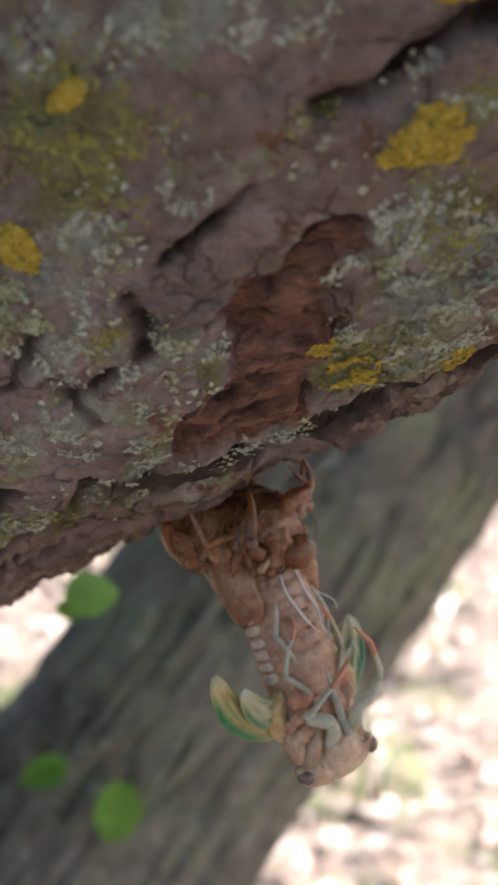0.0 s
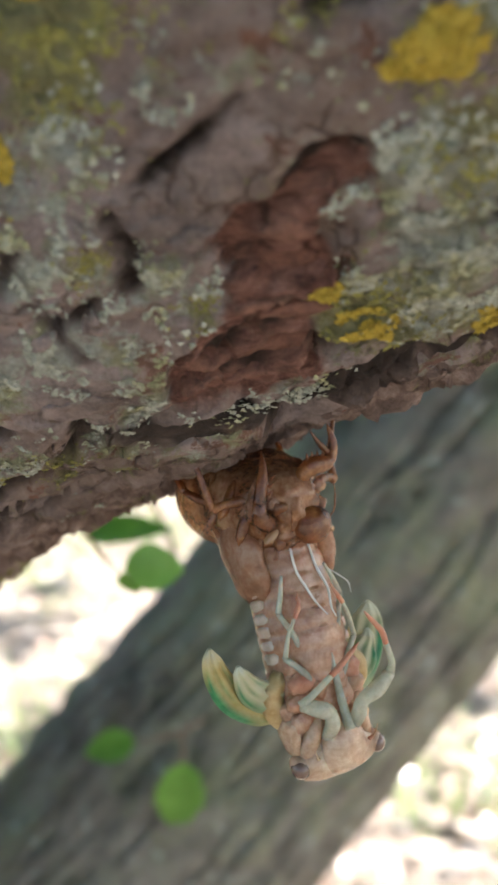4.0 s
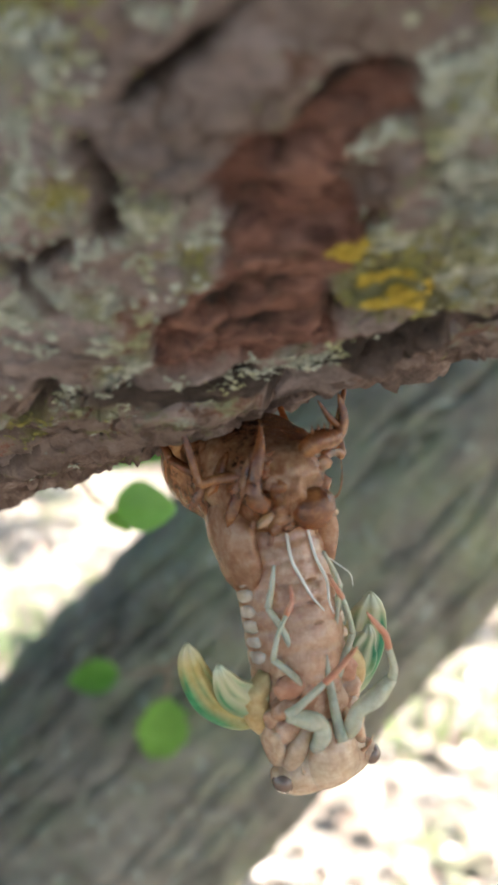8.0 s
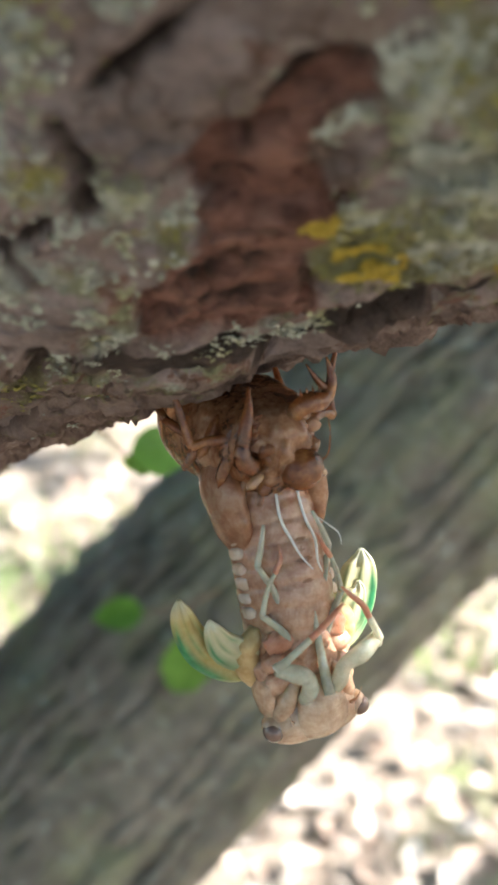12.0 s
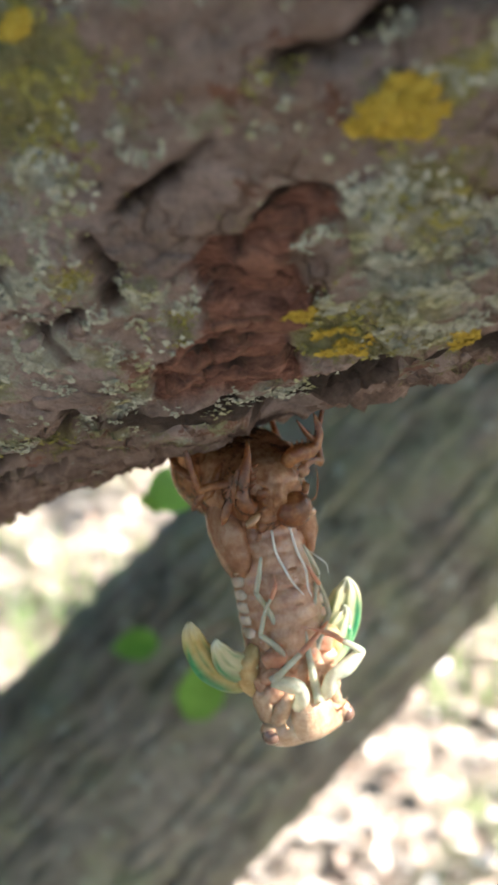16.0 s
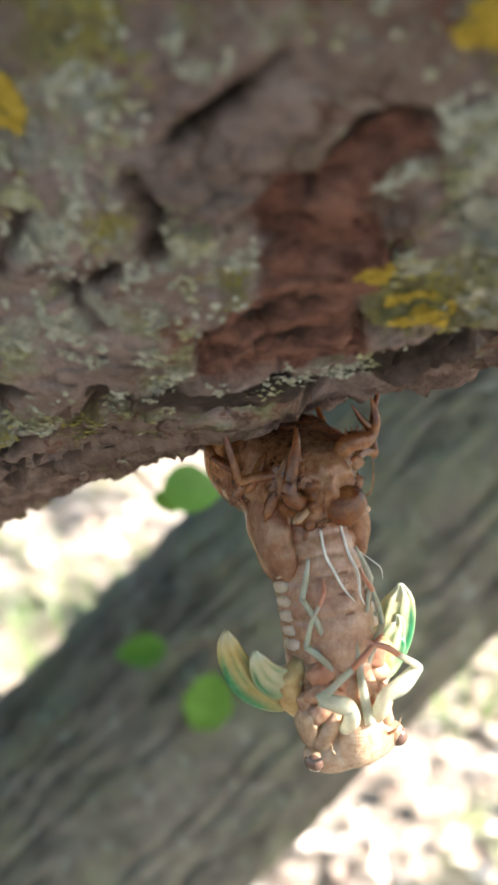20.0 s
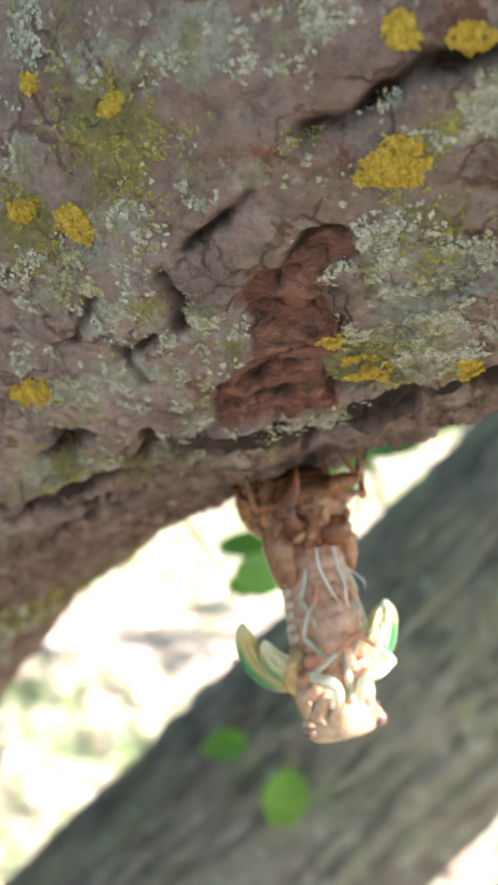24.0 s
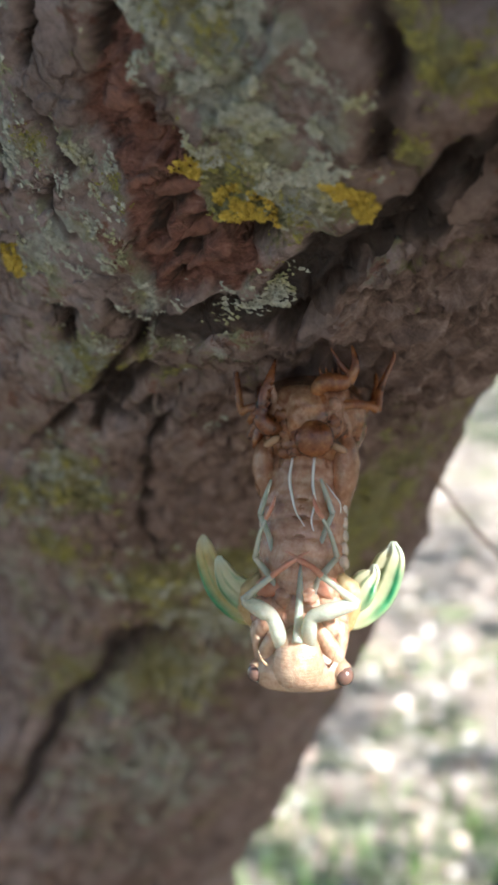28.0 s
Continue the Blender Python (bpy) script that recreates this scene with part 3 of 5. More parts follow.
# ---- lichens on the bark ----
def lichen_material(name, lo, mid, hi, stain=False):
    m = mat(name, mid, 0.9, spec=0.15)
    k = Nodes(m)
    f = k.math("ADD", k.math("MULTIPLY", k.island(), 0.30), k.math("MULTIPLY", k.noise(900, 4, 0.7), 0.7))
    col = k.ramp(f, (0.22, lo), (0.5, mid), (0.8, hi))
    if stain:
        col = k.mix(k.ramp(k.noise(150, 5, 0.65, 0.4), (0.50, 0.0), (0.60, 0.8)), col, k.ramp(f, (0.25, (0.095, 0.092, 0.040)), (0.75, (0.26, 0.25, 0.12))))
    k.base(col)
    k.bump(k.noise(2600, 4, 0.7), 0.6, 0.0003)
    return m


GREY_LICHEN = lichen_material("grey_lichen", (0.13, 0.134, 0.105), (0.25, 0.254, 0.208), (0.37, 0.373, 0.318), True)
OLIVE_LICHEN = lichen_material("olive_lichen", (0.11, 0.10, 0.03), (0.195, 0.18, 0.05), (0.27, 0.25, 0.09))
YELLOW_LICHEN = lichen_material("yellow_lichen", (0.165, 0.116, 0.016), (0.30, 0.215, 0.030), (0.38, 0.29, 0.060))
rng = np.random.default_rng(5)


def lobes(s, a, size, lift):
    """Small lobed scales that lie on the bark, one at each place."""
    p, n = limb_point(s, a)
    h = bark_height(s, a, p)[0]
    p = p + (h + lift)[:, None] * n
    t = np.cross(n, rng.normal(size=n.shape))
    t /= np.linalg.norm(t, axis=1)[:, None]
    b = np.cross(n, t)
    tilt = rng.normal(scale=0.22, size=(len(s), 2))
    k = 9
    w = np.linspace(0, 2 * np.pi, k, endpoint=False)[None] + rng.uniform(0, 6.3, (len(s), 1))
    r = size[:, None] * (0.7 + 0.35 * np.sign(np.sin(w * 3.5)) * rng.uniform(0.3, 1, (len(s), k)))
    x, y = r * np.cos(w), r * np.sin(w) * 0.8
    z = x * tilt[:, :1] + y * tilt[:, 1:] + 0.25 * size[:, None] * rng.normal(size=(len(s), k)) * 0.6
    ring = p[:, None] + x[..., None] * t[:, None] + y[..., None] * b[:, None] + z[..., None] * n[:, None]
    mid = p + (0.12 * size)[:, None] * n
    v = np.concatenate([ring, mid[:, None]], 1).reshape(-1, 3)
    base = np.arange(len(s)) * (k + 1)
    f = [(i + j, i + (j + 1) % k, i + k) for i in base for j in range(k)]
    return v, f


def scatter(spots, count, grain, low):
    """Places strewn over crusts, in clumps."""
    s, a = [], []
    area = np.array([q[2] * q[3] * q[4] for q in spots])
    for q, share in zip(spots, area / area.sum()):
        m = max(6, int(count * share))
        s.append(rng.normal(q[0], q[2] * 0.85, m))
        a.append(rng.normal(q[1], q[3] * 0.85, m))
    s, a = np.concatenate(s), np.concatenate(a)
    flat = np.stack([s, a, 0 * s], -1)
    keep = (fnoise(flat, grain, 3, 51) > low) & (inside(s, a, BARE) < 0.0004)
    keep &= near_line(s, a, [(u, v - 0.0016) for u, v in LEDGE]) > 0.0024
    for line, w, _ in CRACKS:
        keep &= near_line(s, a, line) > 0.9 * w
    return s[keep], a[keep]


close_grey = [q for q in GREY_SPOTS if q[0] < 0.09]
gs, ga = scatter(close_grey, 30000, 420, 0.21)
v, f = lobes(gs, ga, rng.uniform(0.00025, 0.0007, len(gs)), 0.00012)
tagged(obj("grey_lichen", v, f, GREY_LICHEN, smooth=False), "pale grey-green leafy lichen crusts on the bark", "lichen", kind="stuff")
os_, oa = scatter([q for q in OLIVE_SPOTS if q[0] < 0.08], 11000, 500, 0.05)
v, f = lobes(os_, oa, rng.uniform(0.00015, 0.00045, len(os_)), 0.0001)
tagged(obj("olive_lichen", v, f, OLIVE_LICHEN, smooth=False), "olive-green powdery lichen crusts on the bark", "lichen", kind="stuff")
fs, fa = scatter([q for q in GREY_SPOTS if 0.09 <= q[0] < 0.3], 4200, 120, 0.05)
v, f = lobes(fs, fa, rng.uniform(0.0006, 0.0017, len(fs)), 0.0003)
tagged(obj("grey_lichen", v, f, GREY_LICHEN, smooth=False), "pale grey-green lichen scales further down the limb", "lichen", kind="stuff")
fs, fa = scatter([q for q in OLIVE_SPOTS if 0.08 <= q[0] < 0.3], 3500, 150, 0.1)
v, f = lobes(fs, fa, rng.uniform(0.0006, 0.0015, len(fs)), 0.0003)
tagged(obj("olive_lichen", v, f, OLIVE_LICHEN, smooth=False), "olive-green lichen scales further down the limb", "lichen", kind="stuff")
ts = rng.normal(-0.0012, 0.0026, 520)
ta = np.interp(ts, [u for u, _ in LEDGE[::-1]], [v for _, v in LEDGE[::-1]]) + rng.normal(-0.0012, 0.0008, 520)
v, f = lobes(ts, ta, rng.uniform(0.0003, 0.0007, 520), 0.0004)
tagged(obj("grey_lichen", v, f, GREY_LICHEN, smooth=False), "pale grey leafy lichen tuft in a dark bark crack", "lichen")
for s0, a0, rs, ra in YELLOW_SPOTS:
    m = int(70 + 3.4e7 * rs * ra)
    rad, ang = np.sqrt(rng.uniform(0, 1, m)), rng.uniform(0, 6.3, m)
    rad = rad * (1.02 + 0.12 * np.sin(ang * 3 + s0 * 900) + 0.08 * np.sin(ang * 7 + a0 * 900))
    ys, ya = s0 + rs * rad * np.cos(ang), a0 + ra * rad * np.sin(ang)
    v, f = lobes(ys, ya, rng.uniform(0.0003, 0.0008, m), 0.0002 + 0.0002 * (1 - rad))
    tagged(obj("yellow_lichen", v, f, YELLOW_LICHEN, smooth=False), "mustard-yellow lobed lichen rosette on the bark", "lichen", "yellow lichen rosettes")


# ---- loose pieces of bark: parts of the limb ----
CHIP = mat("red_inner_bark", (0.2, 0.09, 0.06), 0.85, spec=0.2)
kit = Nodes(CHIP)
kit.base(kit.mix(kit.random(), kit.ramp(kit.noise(900, 6, 0.7), (0.3, (0.035, 0.017, 0.012)), (0.6, (0.125, 0.054, 0.038)), (0.8, (0.20, 0.10, 0.074))), kit.ramp(kit.noise(700, 6, 0.7), (0.3, (0.055, 0.027, 0.020)), (0.7, (0.19, 0.092, 0.065)))))
kit.bump(kit.noise(1800, 5, 0.7), 0.8, 0.0004)


def flake(name, s0, a0, half_s, half_a, turn, thick, material, seed, label=""):
    """A thin ragged piece of bark that lies on the limb."""
    u = np.linspace(0, 2 * np.pi, 18, endpoint=False)
    r = 1 + 0.35 * fnoise(np.stack([np.cos(u), np.sin(u), 0 * u + seed], -1), 1.6, 3, seed)
    rows = []
    for k, lift in ((1.0, -0.0012), (1.0, thick * 0.55), (0.86, thick), (0.45, thick * 1.15)):
        ds, da = k * r * half_s * np.cos(u), k * r * half_a * np.sin(u)
        s, a = s0 + ds * math.cos(turn) - da * math.sin(turn), a0 + ds * math.sin(turn) + da * math.cos(turn)
        p, n = limb_point(s, a)
        h = 0.6 * bark_height(s, a, p)[0] + 0.4 * np.mean(bark_height(s, a, p)[0])
        wave = 0.00018 * fnoise(np.stack([s, a, 0 * s], -1), 900, 2, seed + 3)
        rows.append(p + (h + lift + wave)[:, None] * n)
    v = np.vstack(rows + [np.mean(rows[-1], 0)[None]])
    f = grid_faces(4, 18, True) + [(54 + j, 54 + (j + 1) % 18, 72) for j in range(18)]
    return obj(name, v, f, material, limb, label)


for k, (s0, a0, hs, ha, turn) in enumerate(((-0.0110, 0.0016, 0.0042, 0.0012, 0.5), (-0.0067, -0.0040, 0.0034, 0.0011, 0.35), (0.0000, -0.0011, 0.003, 0.001, 0.5), (-0.0144, 0.0080, 0.003, 0.0013, 0.7),
                                            (-0.0169, 0.0124, 0.0026, 0.0014, 0.9), (-0.0199, 0.0154, 0.0026, 0.0012, 0.4), (-0.0019, -0.0060, 0.0028, 0.0008, 0.2), (-0.0095, 0.0054, 0.0022, 0.001, 0.6), (0.0017, -0.0035, 0.0022, 0.0008, 0.5))):
    flake("wood_chip", s0, a0, hs, ha, turn, 0.0007, CHIP, 70 + k, "splintered reddish inner bark")
for k, (s0, a0, hs, ha, turn) in enumerate(((-0.0100, 0.0171, 0.0022, 0.0014, 0.3), (-0.0080, 0.0202, 0.0024, 0.0013, 0.5), (0.0085, 0.0140, 0.0012, 0.0011, 0), (0.0033, 0.0133, 0.0011, 0.0016, 0.3), (0.0190, -0.0129, 0.006, 0.0022, 0.1),
                                            (0.0086, -0.0163, 0.0055, 0.002, 0.3), (-0.0007, -0.0260, 0.006, 0.0018, 0.1), (-0.0153, -0.0254, 0.0062, 0.002, -0.1), (-0.0275, -0.0281, 0.007, 0.0022, 0), (0.0293, -0.0186, 0.007, 0.0024, -0.1),
                                            (0.0119, 0.0032, 0.004, 0.0022, 0.4), (0.0210, 0.0098, 0.0034, 0.002, 0.2), (0.0115, 0.0241, 0.004, 0.0024, 0.3), (0.0484, -0.0295, 0.008, 0.003, 0))):
    flake("bark_flake", s0, a0, hs, ha, turn, 0.0006, BARK, 90 + k)

# ---- the cicada and its cast skin, in millimetres: across, back, up ----
HUNG = Matrix(((0.8457, -0.5337, 0, 0.00845), (0.5337, 0.8457, 0, -0.00095), (0, 0, 1, 0), (0, 0, 0, 1)))


def blob(name, c, half, material, parent, label="", turn=(0, 0, 0), shape=None, rings=20, sides=28):
    """A rounded body; shape(unit) may bend its surface."""
    u = np.linspace(0, np.pi, rings)
    w = np.linspace(0, 2 * np.pi, sides, endpoint=False)
    n = np.stack([np.sin(u)[:, None] * np.cos(w), np.sin(u)[:, None] * np.sin(w), np.cos(u)[:, None] * np.ones(sides)], -1).reshape(-1, 3)
    q = n * np.array(half)
    if shape:
        q = shape(n, q)
    rot = np.array(Euler([radians(t) for t in turn]).to_matrix())
    v = (q @ rot.T + np.array(c)) / 1000
    return obj(name, v, grid_faces(rings, sides, True), material, parent, label)


def mm(points):
    return [tuple(x / 1000 for x in p) for p in points]


def rod(name, path, radii, material, parent, label="", **kw):
    return tube_part(name, mm(path), [r / 1000 for r in radii], material, parent, label, **kw)


def skin_material(name, lo, mid, hi, rough, thin, coat=0.0, soft=0.0, clear=0.0):
    """Thin, partly see-through skin."""
    m = mat(name, mid, rough, spec=0.5, coat=coat)
    k = Nodes(m)
    col = k.ramp(k.math("ADD", k.math("MULTIPLY", k.noise(170, 4, 0.6, 0.5), 0.6), k.math("MULTIPLY", k.noise(900, 6, 0.7), 0.4)), (0.36, lo), (0.5, mid), (0.64, hi))
    k.base(col)
    if soft:
        k.bsdf.inputs["Subsurface Weight"].default_value = soft
        k.bsdf.inputs["Subsurface Radius"].default_value = (1.0, 0.6, 0.45)
        k.bsdf.inputs["Subsurface Scale"].default_value = 0.0016
    k.bump(k.math("ADD", k.noise(1500, 5, 0.65), k.math("MULTIPLY", k.noise(330, 3, 0.6, 1.0), 1.5)), 0.4, 0.0004)
    tl = k.t.nodes.new("ShaderNodeBsdfTranslucent")
    k.link(col, tl.inputs[0])
    mx = k.t.nodes.new("ShaderNodeMixShader")
    mx.inputs[0].default_value = thin
    k.link(k.bsdf.outputs[0], mx.inputs[1])
    k.link(tl.outputs[0], mx.inputs[2])
    k.link(mx.outputs[0], k.out.inputs[0])
    if clear:
        tint = k.t.nodes.new("ShaderNodeBsdfTransparent")
        k.link(k.mix(0.55, col, (1.0, 0.86, 0.66)), tint.inputs[0])
        glass = k.t.nodes.new("ShaderNodeMixShader")
        glass.inputs[0].default_value = clear
        k.link(mx.outputs[0], glass.inputs[1])
        k.link(tint.outputs[0], glass.inputs[2])
        k.link(glass.outputs[0], k.out.inputs[0])
    return m


AMBER = skin_material("amber_skin", (0.125, 0.038, 0.014), (0.33, 0.145, 0.065), (0.56, 0.35, 0.21), 0.14, 0.45, 0.9, clear=0.34)
AMBER_DARK = skin_material("amber_leg", (0.085, 0.026, 0.009), (0.23, 0.080, 0.028), (0.42, 0.20, 0.070), 0.17, 0.45, 0.6, clear=0.2)
PALE_AMBER = skin_material("pale_amber_skin", (0.28, 0.130, 0.070), (0.46, 0.265, 0.165), (0.62, 0.44, 0.32), 0.15, 0.55, 0.7, clear=0.34)
PINK = skin_material("soft_pink_skin", (0.25, 0.110, 0.062), (0.42, 0.235, 0.150), (0.58, 0.40, 0.285), 0.2, 0.35, 0.6, 0.6)
CREAM = skin_material("cream_skin", (0.27, 0.155, 0.092), (0.42, 0.27, 0.172), (0.57, 0.42, 0.295), 0.16, 0.3, 0.6, 0.5)
GREENISH = skin_material("pale_green_skin", (0.36, 0.375, 0.305), (0.48, 0.50, 0.42), (0.61, 0.63, 0.55), 0.16, 0.45, 0.5, 0.6, 0.28)
ORANGE = skin_material("orange_skin", (0.33, 0.13, 0.075), (0.45, 0.21, 0.13), (0.54, 0.30, 0.20), 0.35, 0.35, 0.0, 0.5)
PLATE = skin_material("pale_side_plate", (0.48, 0.36, 0.28), (0.61, 0.49, 0.40), (0.71, 0.61, 0.53), 0.2, 0.4, 0.4, 0.5)
WHITE = skin_material("white_thread", (0.55, 0.52, 0.47), (0.68, 0.65, 0.60), (0.76, 0.74, 0.70), 0.35, 0.3)
EYE = mat("dark_eye", (0.085, 0.045, 0.032), 0.2, spec=0.5, coat=0.3)
CLEAR = mat("clear_eye_skin", (0.38, 0.22, 0.12), 0.2, spec=0.5, trans=0.5)

shell = thing("cicada_shell", "empty amber-brown cicada skin clinging to the bark", "insect shell", at=HUNG)
cicada = thing("cicada", "freshly moulted pale pink cicada hanging head down from its skin", "cicada", at=HUNG)


def ringed(step, depth):
    """A shape whose surface is ringed along z."""
    def bend(n, q):
        q = q.copy()
        q[:, :2] *= (1 - depth * np.abs(np.cos(np.pi * q[:, 2] / step)) ** 6)[:, None]
        return q
    return bend


def ringed_path(path, radii, rings, depth, n):
    """A path and radii of many points whose radii swell and pinch in rings."""
    p = spline(path, n)
    r = spline(np.array(radii, float)[:, None], n)[:, 0]
    t = np.linspace(0, rings, len(p)) % 1
    return p.tolist(), (r * (1 - depth * (2 * t - 1) ** 4)).tolist()


def lumpy(amount, scale, seed):
    def bend(n, q):
        return q * (1 + amount * fnoise(n, scale, 2, seed))[:, None]
    return bend


def squared(seed):
    """A blob pressed into a rounded block."""
    def bend(n, q):
        return q * (np.sum(n ** 4, axis=1) ** -0.25 * (0.94 + 0.08 * fnoise(n, 2.2, 2, seed)))[:, None]
    return bend


def loft(name, rows, material, parent, label="", sides=36, n=7, power=2.0, relief=None, caps=True, wall=0.0):
    """A body of stacked level ovals (across, back, up, two half widths), rounded off at the ends; wall makes it a hollow skin."""
    c = spline(rows, n)
    w = np.linspace(0, 2 * np.pi, sides, endpoint=False)
    x, y = (np.sign(g(w)) * np.abs(g(w)) ** (2 / power) for g in (np.cos, np.sin))
    def layer(shrink):
        ring = np.stack([c[:, None, 0] + (c[:, None, 3] - shrink) * x, c[:, None, 1] + (c[:, None, 4] - shrink) * y, np.repeat(c[:, None, 2], sides, 1)], -1)
        if relief:
            mid = c[:, None, :3]
            ring = mid + (ring - mid) * relief(ring, w)[..., None]
        return ring.reshape(-1, 3)
    v, f = layer(0.0), grid_faces(len(c), sides, True)
    if wall:
        k = len(v)
        v = np.vstack([v, layer(wall)])
        f += [tuple(i + k for i in q[::-1]) for q in f]
        for r in (0, len(c) - 1):
            f += [(r * sides + j, r * sides + (j + 1) % sides, r * sides + (j + 1) % sides + k, r * sides + j + k) for j in range(sides)]
    elif caps:
        f += [tuple(range(sides))[::-1], tuple(range(len(v) - sides, len(v)))]
    return obj(name, v / 1000, f, material, parent, label)


def creased(amount, scale, seed, pleat=0.0, count=9):
    """Soft dents, and pleats that run up and down."""
    def bend(p, w):
        out = 1 + amount * fnoise(p, scale, 3, seed)
        if pleat:
            out = out + pleat * np.abs(np.sin(count * w / 2 + 1.3 * vnoise(p, 0.25, seed + 5)))
        return out
    return bend


# cast skin
loft("thorax_skin", [(1, 17, -11.6, 0.2, 0.3), (1, 17.4, -12.4, 5.0, 7.5), (1, 18.6, -15, 7.0, 11.0), (0.9, 18.8, -18.5, 7.5, 11.2), (0.8, 17.8, -22, 6.5, 9.0), (0.7, 16.6, -25.4, 5.9, 6.8), (0.6, 15.2, -28.4, 5.2, 5.2), (0.6, 14.4, -30.0, 4.4, 4.2)],
     AMBER, shell, "crumpled amber thorax skin split open below", sides=80, n=10, relief=creased(0.07, 0.42, 3, 0.05, 9), wall=0.18)
blob("breast_skin", (0.6, 10.6, -15.6), (4.4, 3.0, 2.8), AMBER_DARK, shell, shape=lumpy(0.22, 2.8, 4), rings=28, sides=36)
blob("head_skin", (1.4, 9.6, -19.0), (4.6, 2.6, 2.7), AMBER, shell, shape=lumpy(0.15, 3.0, 5), rings=28, sides=36)
blob("clypeus_skin", (2.6, 7.3, -19.2), (2.8, 2.3, 2.6), AMBER_DARK, shell, "domed ringed face of the skin", shape=ringed(0.7, 0.025), turn=(0, -8, 0), rings=36, sides=28)
for x, y, z, tilt in ((-3.4, 8.2, -19.6, -32), (5.7, 8.4, -20.6, 32)):
    blob("eye_skin", (x, y, z), (1.4, 0.7, 0.6), CLEAR, shell, "glassy empty eye cap", rings=14, sides=18, turn=(0, tilt, 0), shape=lumpy(0.1, 2.0, 8))
for k, (x, y, z, h) in enumerate(((-1.8, 8.6, -21.2, 0.9), (-0.4, 8.2, -21.0, 0.8), (-2.4, 8.8, -15.2, 1.0), (-1.0, 8.4, -17.2, 1.1), (5.2, 9.0, -17.2, 0.9), (5.4, 9.4, -14.8, 0.9))):
    blob("face_fold", (x, y, z), (h * 1.1, h * 0.8, h), (AMBER_DARK, AMBER, PALE_AMBER)[k % 3], shell, shape=lumpy(0.25, 2.6, 40 + k), rings=14, sides=16)
p, r = ringed_path([(1, 18, -18.6), (0.6, 23, -19.2), (0, 28, -19.6), (-0.4, 32, -20.2), (-0.6, 35, -21.0)], [6.6, 7.2, 6.8, 4.8, 1.0], 8, 0.03, 12)
rod("abdomen_skin", p, r, AMBER, shell, "ringed empty abdomen", sides=28, n=1)
for sgn in (-1, 1):
    loft("wing_pad", [(0.6 + sgn * 5.2, 14.6, -18.6, 0.4, 0.8), (0.6 + sgn * 5.6, 14.0, -20.8, 1.5, 4.2), (0.6 + sgn * 5.5, 13.4, -24.0, 2.0, 5.2), (0.6 + sgn * 5.0, 12.8, -27.4, 1.8, 4.6), (0.6 + sgn * 4.6, 12.4, -30.0, 1.3, 3.0), (0.6 + sgn * 4.3, 12.2, -31.4, 0.3, 0.8)],
         PALE_AMBER, shell, "smooth pale amber wing pad", sides=40, n=9, relief=creased(0.06, 0.5, 9 + sgn, 0.04, 6))
    loft("split_edge", [(0.8 + sgn * 2.6, 9.6, -21.4, 0.3, 0.5), (0.8 + sgn * 3.0, 10.0, -23, 0.6, 1.4), (0.8 + sgn * 3.6, 10.4, -25.6, 0.6, 1.7), (0.8 + sgn * 4.2, 11.0, -28, 0.4, 1.0), (0.8 + sgn * 4.4, 11.4, -29, 0.15, 0.3)],
         AMBER, shell, "curled edge of the split", sides=20, relief=creased(0.14, 0.6, 14 + sgn))
left = rod("foreleg", [(-1.8, 10.2, -17.4), (-3.4, 8.8, -17.8), (-4.7, 8.4, -16.6), (-4.6, 8.6, -14.6)], [1.1, 1.3, 1.2, 0.9], AMBER_DARK, shell, "stout toothed digging leg", sides=14)
rod("claw", [(-4.6, 8.6, -14.8), (-4.0, 8.8, -12.6), (-3.3, 9.4, -10.6), (-2.7, 10.4, -8.4)], [0.95, 0.85, 0.6, 0.12], AMBER_DARK, left, sides=10)
right = rod("foreleg", [(2.6, 10.4, -15.4), (3.0, 9.6, -12.9), (4.4, 9.2, -11.7), (6.2, 9.2, -11.8), (7.4, 9.4, -11.6)], [0.9, 1.1, 1.35, 1.25, 0.9], AMBER_DARK, shell, "stout toothed digging leg", sides=14)
rod("claw", [(7.2, 9.4, -11.7), (8.1, 9.6, -10.4), (8.3, 9.9, -8.8), (7.9, 10.3, -6.9)], [0.95, 0.75, 0.55, 0.12], AMBER_DARK, right, sides=10)
rod("claw", [(7.4, 9.6, -10.6), (6.2, 9.8, -9.2), (5.0, 10.2, -7.2)], [0.5, 0.4, 0.1], AMBER_DARK, right, sides=8)
for q in range(4):
    rod("tooth", [(3.7 + 0.85 * q, 9.2, -10.9), (3.5 + 0.85 * q, 9.1, -9.7)], [0.36, 0.05], AMBER_DARK, right, sides=6, n=2)
    rod("tooth", [(-3.9 + 0.25 * q, 8.0, -14.6 + 1.0 * q), (-3.2 + 0.25 * q, 7.6, -14.0 + 1.0 * q)], [0.3, 0.05], AMBER_DARK, left, sides=6, n=2)
